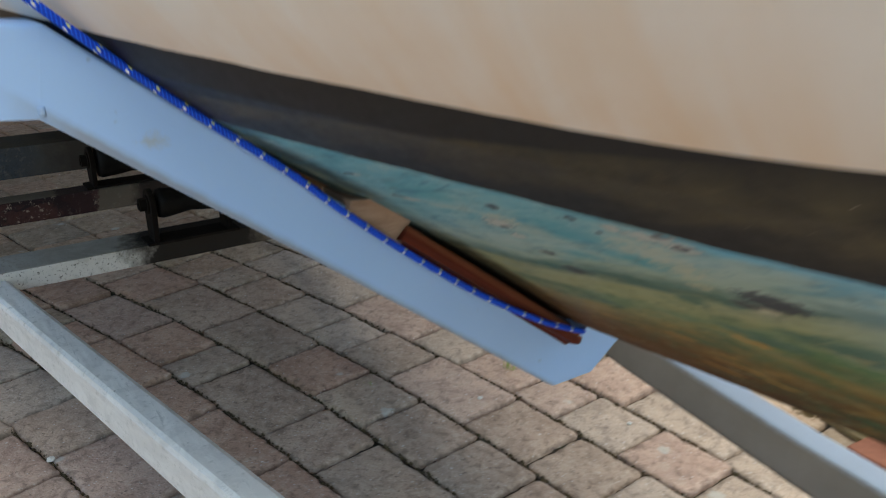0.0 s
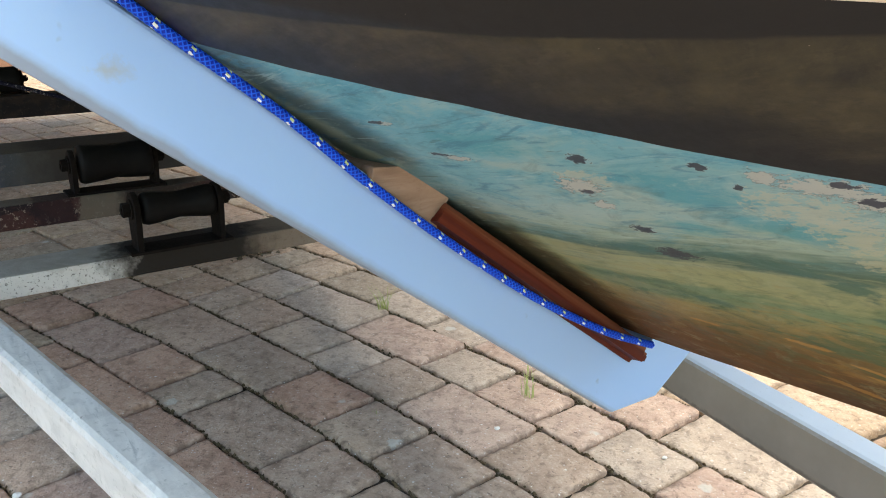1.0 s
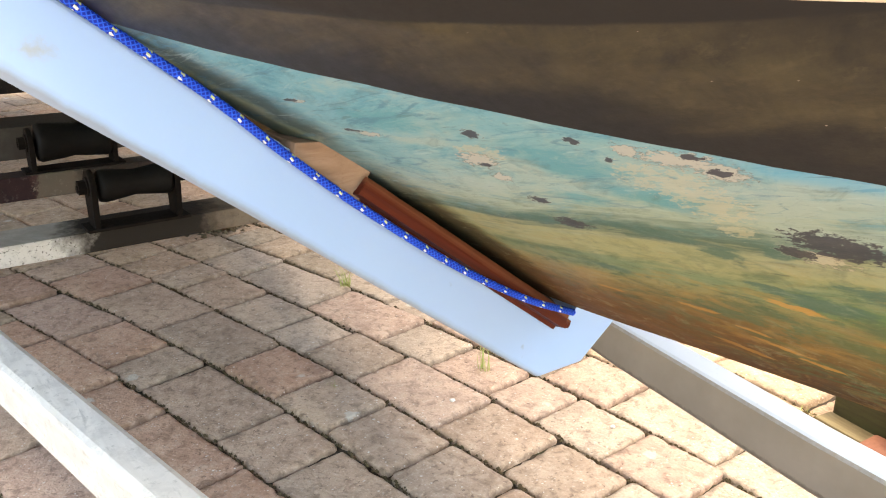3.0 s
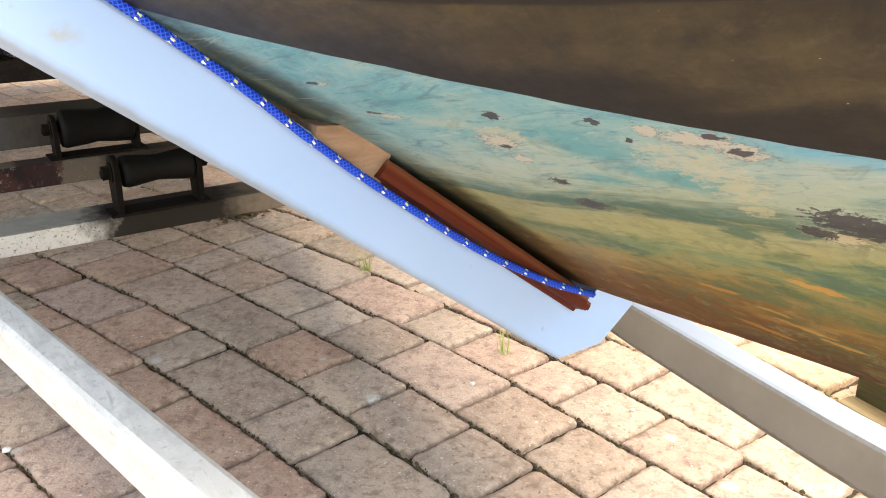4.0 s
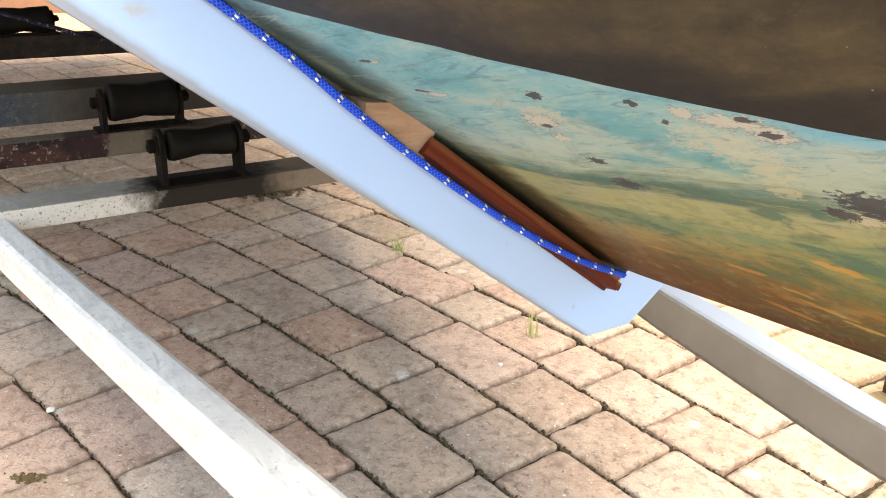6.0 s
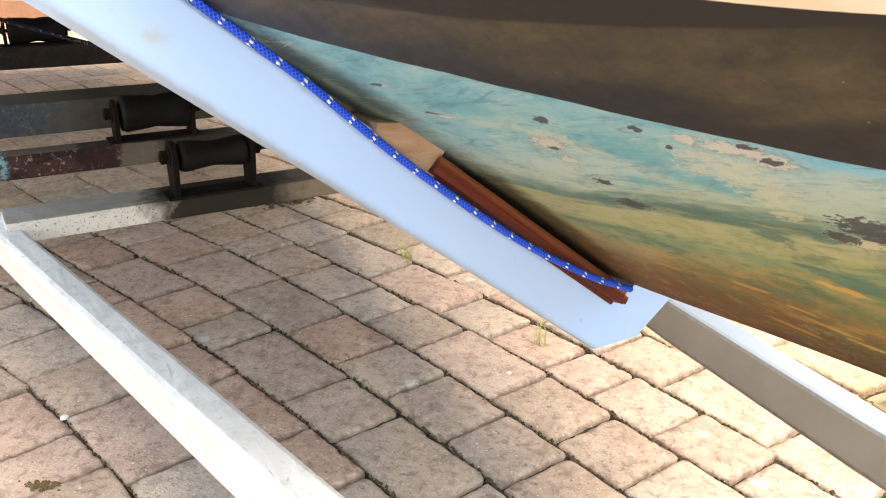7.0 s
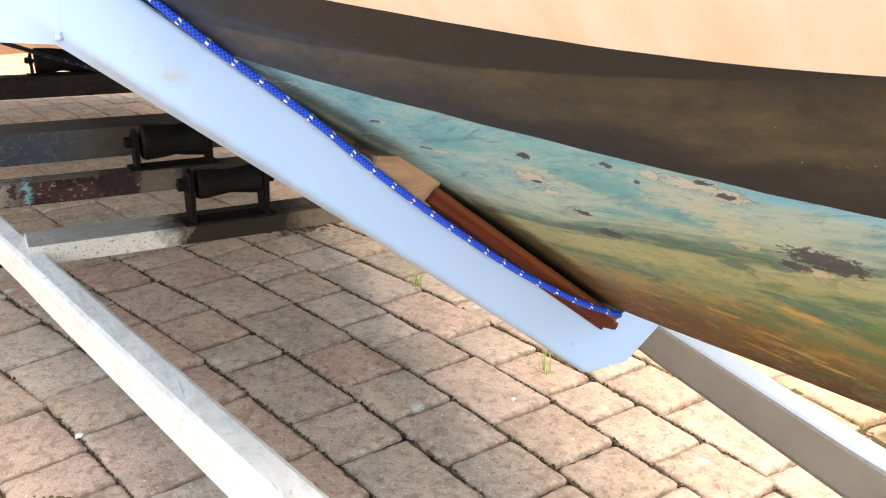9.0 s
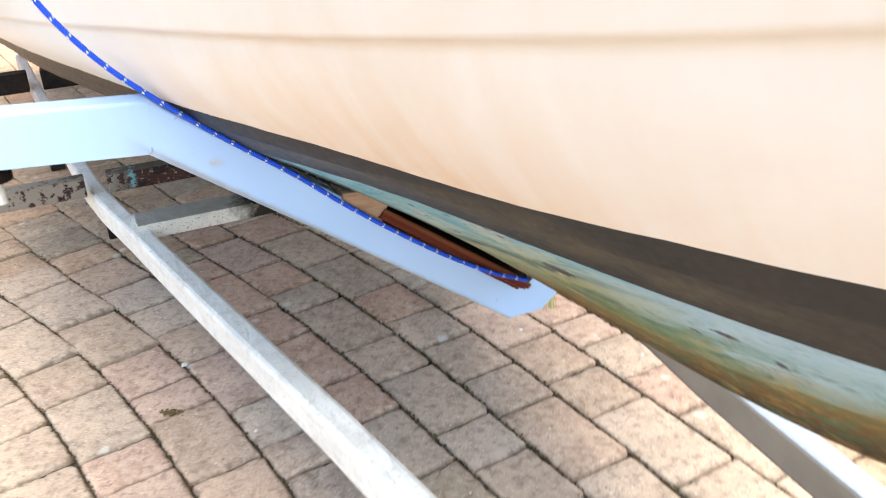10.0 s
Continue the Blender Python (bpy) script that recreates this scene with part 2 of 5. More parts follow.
def paver_mat(name, island, tones):
    """Tumbled concrete setts; each piece takes its own tone."""
    n = Nodes(name, 0.9)
    if island:
        rnd = n.node("ShaderNodeNewGeometry").outputs["Random Per Island"]
    else:
        rnd = n.node("ShaderNodeObjectInfo").outputs["Random"]
    tone = n.ramp(rnd, [(i / (len(tones) - 1), t) for i, t in enumerate(tones)])
    geo = n.node("ShaderNodeNewGeometry")
    v = geo.outputs["Position"]
    blot = n.noise(v, 9, 5, 0.6, 0.6)
    mid = n.noise(v, 42, 5, 0.65, 0.5)
    grit = n.noise(v, 185, 2.5, 0.6)
    pits = n.noise(v, 95, 3, 0.65)
    c = n.mix(n.ramp(blot, [(0.34, 0.0), (0.66, 1.0)]), n.mix(0.30, tone, (0.10, 0.075, 0.058)), n.mix(0.28, tone, (0.60, 0.47, 0.36)))
    c = n.mix(n.ramp(mid, [(0.36, 0.7), (0.47, 0.0)]), c, n.mix(0.65, tone, (0.055, 0.040, 0.031)))
    c = n.mix(n.ramp(mid, [(0.53, 0.0), (0.66, 0.6)]), c, n.mix(0.55, tone, (0.56, 0.48, 0.39)))
    c = n.mix(n.ramp(pits, [(0.31, 0.85), (0.38, 0.0)]), c, n.mix(0.75, tone, (0.05, 0.036, 0.028)))
    c = n.mix(n.ramp(grit, [(0.36, 0.38), (0.46, 0.0)]), c, n.mix(0.45, tone, (0.06, 0.042, 0.032)))
    c = n.mix(n.ramp(grit, [(0.60, 0.0), (0.70, 0.55)]), c, n.mix(0.6, tone, (0.78, 0.68, 0.57)))
    smear = n.noise(v, 24, 5, 0.7, 1.2)
    c = n.mix(n.ramp(smear, [(0.34, 0.6), (0.46, 0.0)]), c, n.mix(0.55, tone, (0.07, 0.052, 0.040)))
    c = n.mix(n.ramp(smear, [(0.56, 0.0), (0.68, 0.45)]), c, n.mix(0.5, tone, (0.66, 0.57, 0.47)))
    vor = n.node("ShaderNodeTexVoronoi", Scale=38.0)
    n.link(v, vor.inputs["Vector"])
    spots = n.math("MULTIPLY", n.ramp(n.math("ADD", vor.outputs["Distance"], n.math("MULTIPLY", grit, 0.35)), [(0.22, 1.0), (0.31, 0.0)]), n.ramp(n.noise(v, 17, 4, 0.7), [(0.50, 0.0), (0.58, 1.0)]))
    c = n.mix(n.math("MULTIPLY", spots, 0.9), c, (0.74, 0.70, 0.63))
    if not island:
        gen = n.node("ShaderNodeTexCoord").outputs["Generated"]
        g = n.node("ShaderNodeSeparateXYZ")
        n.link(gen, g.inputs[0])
        # Each sett's colour darkens in a ragged band along its outline.
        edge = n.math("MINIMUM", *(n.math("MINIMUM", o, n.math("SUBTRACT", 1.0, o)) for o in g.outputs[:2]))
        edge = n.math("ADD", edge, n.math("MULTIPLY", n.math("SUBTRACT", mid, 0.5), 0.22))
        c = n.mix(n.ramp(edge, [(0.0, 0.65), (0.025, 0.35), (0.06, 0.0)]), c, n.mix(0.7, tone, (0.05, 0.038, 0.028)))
    fleck = n.node("ShaderNodeTexVoronoi", Scale=85.0)
    n.link(v, fleck.inputs["Vector"])
    fl = n.math("MULTIPLY", n.ramp(n.math("ADD", fleck.outputs["Distance"], n.math("MULTIPLY", grit, 0.3)), [(0.24, 1.0), (0.32, 0.0)]), n.ramp(n.noise(v, 30, 3, 0.6), [(0.49, 0.0), (0.54, 1.0)]))
    c = n.mix(n.math("MULTIPLY", fl, 0.75), c, (0.74, 0.70, 0.64))
    lichen = n.node("ShaderNodeTexVoronoi", Scale=6.0)
    n.link(v, lichen.inputs["Vector"])
    lich = n.ramp(n.math("ADD", lichen.outputs["Distance"], n.math("MULTIPLY", mid, 0.22)), [(0.17, 1.0), (0.21, 0.0)])
    c = n.mix(n.math("MULTIPLY", lich, 0.7), c, (0.60, 0.58, 0.52))
    n.colour(c)
    n.bump(n.math("ADD", n.math("MULTIPLY", grit, 0.8), n.math("ADD", mid, pits)), 0.9, 0.003)
    return n.mat


def soil_mat():
    n = Nodes("joint_soil", 1.0)
    v = n.coords()
    a, b = n.noise(v, 14, 6, 0.65), n.noise(v, 120, 5, 0.7)
    c = n.mix(n.ramp(b, [(0.35, 0.0), (0.7, 1.0)]), (0.022, 0.016, 0.011), (0.085, 0.062, 0.042))
    c = n.mix(n.ramp(a, [(0.55, 0.0), (0.68, 0.6)]), c, (0.045, 0.06, 0.018))
    n.colour(c)
    n.bump(b, 0.8, 0.006)
    return n.mat


# Marks on the hull: metres along, metres round from the keel, half length, half width.
FLAKES = [(-0.416, 0.321, 0.0050, 0.0040), (-0.432, 0.288, 0.0040, 0.0022), (-0.420, 0.245, 0.0062, 0.0036), (-0.414, 0.216, 0.0110, 0.0060), (-0.352, 0.309, 0.0038, 0.0026),
          (-0.340, 0.291, 0.0022, 0.0022), (-0.292, 0.293, 0.0052, 0.0022), (-0.282, 0.280, 0.0055, 0.0028), (-0.246, 0.219, 0.0200, 0.0105), (-0.269, 0.209, 0.0085, 0.0050),
          (-0.527, 0.378, 0.0055, 0.0018), (-0.512, 0.337, 0.0070, 0.0014), (-0.045, 0.180, 0.0120, 0.0040), (0.045, 0.212, 0.0090, 0.0055), (-0.002, 0.148, 0.0060, 0.0048), (-0.086, 0.168, 0.0060, 0.0028)]
FILLER = [(-0.434, 0.294, 0.0105, 0.0072), (-0.430, 0.273, 0.0055, 0.0042), (-0.300, 0.291, 0.0170, 0.0060), (-0.282, 0.281, 0.0110, 0.0062), (-0.324, 0.300, 0.0055, 0.0048),
          (-0.258, 0.206, 0.0130, 0.0060), (-0.522, 0.376, 0.0050, 0.0022), (-0.500, 0.331, 0.0080, 0.0026)]
PALE_PATCH = [(-0.316, 0.272, 0.0220, 0.0130), (-0.300, 0.252, 0.0170, 0.0140), (-0.296, 0.228, 0.0090, 0.0080), (-0.425, 0.302, 0.0140, 0.0070)]
BEIGE = [(-0.262, 0.248, 0.0260, 0.0260), (-0.405, 0.285, 0.0180, 0.0110), (-0.452, 0.262, 0.0300, 0.0150), (-0.460, 0.318, 0.0300, 0.0060)]
CYAN = [(-0.368, 0.282, 0.0340, 0.0130), (-0.334, 0.255, 0.0340, 0.0110), (-0.382, 0.298, 0.0300, 0.0080), (-0.470, 0.345, 0.0360, 0.0140), (-0.385, 0.250, 0.0200, 0.0080)]
TEAL = [(-0.358, 0.213, 0.0420, 0.0060), (-0.284, 0.208, 0.0130, 0.0075), (-0.316, 0.196, 0.0140, 0.0090), (-0.424, 0.150, 0.0250, 0.0060), (-0.272, 0.150, 0.0260, 0.0120),
        (-0.440, 0.218, 0.0300, 0.0050), (-0.300, 0.160, 0.0160, 0.0070), (-0.215, 0.168, 0.0420, 0.0110), (-0.170, 0.150, 0.0460, 0.0080)]
ORANGE = [(-0.452, 0.105, 0.0150, 0.0030), (-0.376, 0.105, 0.0170, 0.0038), (-0.364, 0.045, 0.0220, 0.0042), (-0.324, 0.069, 0.0190, 0.0030), (-0.290, 0.139, 0.0240, 0.0042),
          (-0.340, 0.085, 0.0150, 0.0026), (-0.300, 0.055, 0.0160, 0.0030)]
LOW_GREEN = [(-0.334, 0.080, 0.0250, 0.0060), (-0.304, 0.056, 0.0300, 0.0080), (-0.390, 0.082, 0.0220, 0.0050), (-0.262, 0.100, 0.0300, 0.0090), (-0.235, 0.130, 0.0340, 0.0120), (-0.330, 0.125, 0.0220, 0.0060), (-0.190, 0.060, 0.0300, 0.0080)]


def bottom_paint():
    """Worn turquoise antifouling in streaks over older ochre and green coats, bare and flaked in places. Mapped by metres along and round the hull."""
    n = Nodes("worn_turquoise_antifouling", 0.5)
    uv = n.coords("UV")
    sep = n.node("ShaderNodeSeparateXYZ")
    n.link(uv, sep.inputs[0])
    along, round_ = sep.outputs[0], sep.outputs[1]
    wide = n.noise(n.coords("UV", scale=(2.2, 9, 1), shift=(3.1, 0.7, 0)), 2.4, 5, 0.6, 0.9)
    s1 = n.noise(n.coords("UV", scale=(3.2, 22, 1)), 2.0, 6, 0.62, 0.6)
    hair = n.noise(n.coords("UV", scale=(5, 70, 1)), 3.0, 6, 0.7, 0.4)
    fine = n.noise(n.coords("UV", scale=(1, 2.5, 1)), 70, 5, 0.7)
    g = n.math("ADD", n.math("DIVIDE", round_, 0.36), n.math("MULTIPLY", n.math("SUBTRACT", wide, 0.5), 0.16))
    g = n.math("ADD", g, n.math("MULTIPLY", n.math("SUBTRACT", s1, 0.5), 0.16))
    g = n.math("ADD", g, n.math("MULTIPLY", n.math("SUBTRACT", hair, 0.5), 0.07))
    c = n.ramp(g, [(0.0, (0.034, 0.017, 0.008)), (0.07, (0.075, 0.034, 0.012)), (0.16, (0.17, 0.080, 0.026)), (0.27, (0.28, 0.165, 0.058)), (0.36, (0.35, 0.27, 0.13)), (0.435, (0.20, 0.26, 0.17)),
                   (0.49, (0.42, 0.37, 0.22)), (0.545, (0.40, 0.37, 0.24)), (0.575, (0.095, 0.14, 0.11)), (0.61, (0.15, 0.21, 0.17)), (0.65, (0.40, 0.42, 0.33)), (0.74, (0.38, 0.45, 0.395)), (0.83, (0.25, 0.42, 0.42)), (1.0, (0.19, 0.40, 0.45))])
    h = n.math("DIVIDE", round_, 0.36)
    low, high = n.ramp(h, [(0.38, 1.0), (0.6, 0.0)]), n.ramp(h, [(0.56, 0.0), (0.68, 1.0)])
    s3 = n.noise(n.coords("UV", scale=(4.5, 13, 1), shift=(9, 2, 0)), 2.2, 7, 0.68, 1.1)
    c = n.mix(n.math("MULTIPLY", n.ramp(s3, [(0.55, 0.0), (0.66, 0.7)]), low), c, (0.44, 0.22, 0.065))
    c = n.mix(n.math("MULTIPLY", n.ramp(s3, [(0.37, 0.9), (0.47, 0.0)]), low), c, (0.060, 0.115, 0.065))
    s4 = n.noise(n.coords("UV", scale=(7, 16, 1), shift=(1, 5, 0)), 2.2, 7, 0.7, 0.9)
    c = n.mix(n.math("MULTIPLY", n.ramp(s4, [(0.52, 0.0), (0.66, 0.5)]), high), c, (0.46, 0.48, 0.39))
    c = n.mix(n.math("MULTIPLY", n.ramp(s4, [(0.36, 0.85), (0.48, 0.0)]), high), c, (0.10, 0.30, 0.36))
    s5 = n.noise(n.coords("UV", scale=(10, 60, 1), shift=(4, 1, 0)), 2.0, 6, 0.7, 0.5)
    c = n.mix(n.math("MULTIPLY", n.ramp(s5, [(0.55, 0.0), (0.66, 0.55)]), high), c, (0.12, 0.30, 0.33))
    c = n.mix(n.math("MULTIPLY", n.ramp(s5, [(0.33, 0.45), (0.44, 0.0)]), high), c, (0.50, 0.54, 0.47))
    # colder and paler towards the bow
    fore = n.math("MULTIPLY", n.ramp(n.math("ADD", along, 0.5), [(0.26, 0.0), (0.44, 0.95)]), n.ramp(n.math("ADD", h, n.math("MULTIPLY", n.math("SUBTRACT", s1, 0.5), 0.25)), [(0.24, 0.0), (0.36, 1.0)]))
    c = n.mix(fore, c, n.mix(s4, (0.36, 0.49, 0.57), (0.48, 0.53, 0.53)))
    green = n.math("MULTIPLY", n.ramp(n.math("ADD", along, 0.5), [(0.16, 0.0), (0.26, 0.85), (0.42, 0.85), (0.54, 0.25)]), n.ramp(h, [(0.24, 0.0), (0.30, 1.0), (0.42, 1.0), (0.50, 0.0)]))
    c = n.mix(n.math("MULTIPLY", green, n.ramp(s1, [(0.40, 0.0), (0.54, 1.0)])), c, (0.10, 0.20, 0.085))
    c = n.mix(n.ramp(fine, [(0.60, 0.0), (0.70, 0.4)]), c, (0.50, 0.46, 0.36))
    c = n.mix(n.ramp(fine, [(0.32, 0.4), (0.40, 0.0)]), c, (0.08, 0.10, 0.085))
    c = n.mix(n.ramp(hair, [(0.30, 0.25), (0.42, 0.0)]), c, n.mix(0.6, c, (0.05, 0.06, 0.05)))
    att = n.node("ShaderNodeAttribute")
    att.attribute_name = "stripe"
    rag = n.noise(n.coords("UV", scale=(1, 1.6, 1)), 190, 6, 0.75)
    cloudy = n.noise(n.coords("UV", scale=(1.0, 2.6, 1), shift=(5, 1, 0)), 42, 7, 0.7, 0.6)
    broken = n.ramp(n.noise(n.coords("UV", scale=(1, 2.0, 1), shift=(2, 2, 0)), 85, 5, 0.7), [(0.42, 0.0), (0.48, 1.0)])

    tilted = n.line(along, 0.21, n.math("ADD", round_, 0.0045))

    def nearest(marks, ragged, by, grow=1.0):
        """How far from the nearest of the marks, in its own half sizes, with a ragged edge."""
        best = None
        for where, girth, a, b in marks:
            x = n.line(along, 1 / (grow * a), -where / (grow * a))
            y = n.line(tilted, 1 / (grow * b), -(girth + 0.21 * where) / (grow * b))
            d = n.math("ADD", n.math("MULTIPLY", x, x), n.math("MULTIPLY", y, y))
            best = d if best is None else n.math("MINIMUM", best, d)
        return n.math("MULTIPLY", n.math("ADD", n.math("SQRT", best), n.math("MULTIPLY", n.math("SUBTRACT", by, 0.5), ragged)), 0.5)

    def soft(c, marks, colour, strength, edge=(0.22, 0.62), ragged=2.6):
        return n.mix(n.math("MULTIPLY", n.ramp(nearest(marks, ragged, cloudy), [(edge[0], 1.0), (edge[1], 0.0)]), strength), c, colour)

    patchy = n.noise(n.coords("UV", scale=(1, 1.9, 1), shift=(4, 6, 0)), 17, 8, 0.72, 0.8)
    c = n.mix(n.math("MULTIPLY", n.ramp(patchy, [(0.37, 0.85), (0.47, 0.0)]), low), c, (0.085, 0.15, 0.085))
    c = n.mix(n.math("MULTIPLY", n.ramp(patchy, [(0.54, 0.0), (0.63, 0.6)]), low), c, (0.46, 0.27, 0.095))
    c = soft(c, BEIGE, (0.45, 0.465, 0.385), 0.65)
    c = soft(c, CYAN, (0.11, 0.33, 0.36), 0.85)
    c = soft(c, TEAL, (0.075, 0.15, 0.13), 0.85, (0.30, 0.56), 3.6)
    c = soft(c, LOW_GREEN, (0.09, 0.13, 0.06), 0.8)
    c = soft(c, ORANGE, (0.68, 0.31, 0.09), 0.85, (0.36, 0.52), 3.4)
    # contact shade under beam and pad painted in as colour, then brown tannin
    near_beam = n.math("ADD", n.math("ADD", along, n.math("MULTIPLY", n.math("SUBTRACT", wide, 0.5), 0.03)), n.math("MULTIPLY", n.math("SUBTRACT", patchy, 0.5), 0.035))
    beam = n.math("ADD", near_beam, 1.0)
    pad_shade = n.math("MULTIPLY", n.ramp(n.math("SUBTRACT", beam, n.ramp(round_, [(0.08, 0.016), (0.22, 0.0)])), [(0.437, 1.0), (0.447, 0.75), (0.463, 0.0)]), n.ramp(round_, [(0.0, 0.9), (0.05, 1.0), (0.20, 1.0), (0.28, 0.45), (0.325, 0.0)]))
    beam_shade = n.math("MULTIPLY", n.ramp(beam, [(0.415, 0.0), (0.428, 1.0), (0.440, 1.0), (0.466, 0.0)]), n.ramp(round_, [(0.29, 0.0), (0.33, 1.0)]))
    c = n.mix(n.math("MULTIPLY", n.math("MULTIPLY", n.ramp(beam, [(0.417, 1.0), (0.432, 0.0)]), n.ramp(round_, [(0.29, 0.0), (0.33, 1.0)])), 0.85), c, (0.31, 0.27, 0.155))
    c = n.mix(n.math("MULTIPLY", beam_shade, 0.85), c, (0.050, 0.052, 0.038))
    c = n.mix(n.math("MULTIPLY", pad_shade, 0.93), c, (0.052, 0.029, 0.009))
    tannin = n.math("MULTIPLY", n.ramp(n.math("ADD", near_beam, 0.6), [(0.15, 0.9), (0.36, 0.0)]), n.ramp(h, [(0.12, 1.0), (0.40, 0.0)]))
    c = n.mix(tannin, c, n.mix(s3, (0.10, 0.032, 0.008), (0.27, 0.10, 0.022)))
    brush = n.noise(n.coords("UV", scale=(7, 34, 1), shift=(3, 9, 0), turn=0.12), 2.0, 6, 0.7, 1.2)
    c = n.mix(n.math("MULTIPLY", n.ramp(brush, [(0.36, 0.65), (0.43, 0.0)]), high), c, (0.075, 0.20, 0.26))
    c = n.mix(n.math("MULTIPLY", n.ramp(brush, [(0.60, 0.0), (0.67, 0.5)]), high), c, (0.50, 0.55, 0.50))
    # a line of fresher blue left along the top edge
    top = n.math("ADD", att.outputs["Fac"], n.math("MULTIPLY", n.math("SUBTRACT", s1, 0.5), 0.06))
    fresh = n.math("MULTIPLY", n.ramp(n.math("ADD", top, 1.0), [(0.950, 0.0), (0.985, 1.0)]), n.ramp(n.math("ADD", along, 0.5), [(0.20, 0.15), (0.25, 0.8), (0.36, 0.6), (0.45, 0.1)]))
    c = n.mix(n.math("MULTIPLY", fresh, 0.8), c, (0.12, 0.40, 0.55))
    # weathering: small blotches, scuffs and faint runs down the side
    blotch = n.noise(n.coords("UV", scale=(1, 1.5, 1), shift=(3, 8, 0)), 34, 8, 0.75, 0.7)
    c = n.mix(n.ramp(blotch, [(0.34, 0.6), (0.47, 0.0)]), c, n.mix(0.55, c, (0.06, 0.09, 0.075)))
    c = n.mix(n.ramp(blotch, [(0.54, 0.0), (0.66, 0.45)]), c, n.mix(0.5, c, (0.52, 0.49, 0.38)))
    scuff = n.noise(n.coords("UV", scale=(9, 120, 1), shift=(6, 3, 0)), 2.0, 4, 0.6, 0.8)
    c = n.mix(n.ramp(scuff, [(0.66, 0.0), (0.70, 0.45)]), c, (0.06, 0.085, 0.075))
    pale = n.ramp(nearest(PALE_PATCH, 3.8, rag, 1.15), [(0.46, 1.0), (0.51, 0.0)])
    c = n.mix(n.math("MULTIPLY", n.math("MULTIPLY", pale, broken), 0.62), c, (0.60, 0.48, 0.33))
    inside = nearest(FILLER, 4.4, rag, 1.15)
    c = n.mix(n.math("MULTIPLY", n.ramp(inside, [(0.46, 1.0), (0.51, 0.0)]), 0.85), c, (0.60, 0.47, 0.38))
    c = n.mix(n.math("MULTIPLY", n.ramp(inside, [(0.43, 0.0), (0.48, 0.95), (0.55, 0.0)]), broken), c, (0.060, 0.050, 0.055))
    chip = n.ramp(nearest([m for m in FLAKES if m[2] <= 0.009], 3.6, rag, 1.15), [(0.46, 1.0), (0.51, 0.0)])
    scab = n.math("MULTIPLY", n.ramp(nearest([m for m in FLAKES if m[2] > 0.009], 3.6, rag, 1.15), [(0.46, 1.0), (0.51, 0.0)]), n.ramp(n.noise(n.coords("UV", scale=(1, 2.0, 1), shift=(2, 2, 0)), 85, 5, 0.7), [(0.34, 0.0), (0.40, 1.0)]))
    rim = n.ramp(nearest([m for m in FLAKES if m[2] <= 0.009], 3.6, rag, 1.15), [(0.47, 0.0), (0.53, 1.0), (0.60, 0.0)])
    c = n.mix(n.math("MULTIPLY", rim, 0.5), c, (0.56, 0.52, 0.42))
    c = n.mix(n.math("MULTIPLY", n.math("MAXIMUM", chip, scab), 0.94), c, (0.050, 0.044, 0.058))
    ochre = n.ramp(n.math("ADD", h, n.math("MULTIPLY", n.math("SUBTRACT", s1, 0.5), 0.3)), [(0.50, 1.0), (0.72, 0.0)])
    c = n.mix(n.math("MULTIPLY", ochre, n.math("SUBTRACT", 1.0, fore)), c, n.mix(1.0, c, (0.96, 0.90, 0.66), "MULTIPLY"))
    c = n.mix(1.0, c, (0.69, 0.84, 0.95), "MULTIPLY")
    n.colour(c)
    matt_zone = n.math("MAXIMUM", pad_shade, n.ramp(h, [(0.10, 1.0), (0.34, 0.0)]))
    n.rough(n.math("ADD", n.math("ADD", 0.38, n.math("MULTIPLY", matt_zone, 0.35)), n.math("MULTIPLY", n.noise(n.coords("UV"), 70, 3, 0.6), 0.3)))
    n.bsdf.inputs["Specular IOR Level"].default_value = 0.35
    n.bump(n.noise(n.coords("UV", scale=(1, 2.5, 1)), 70, 5, 0.7), 0.3, 0.001)
    return n.mat


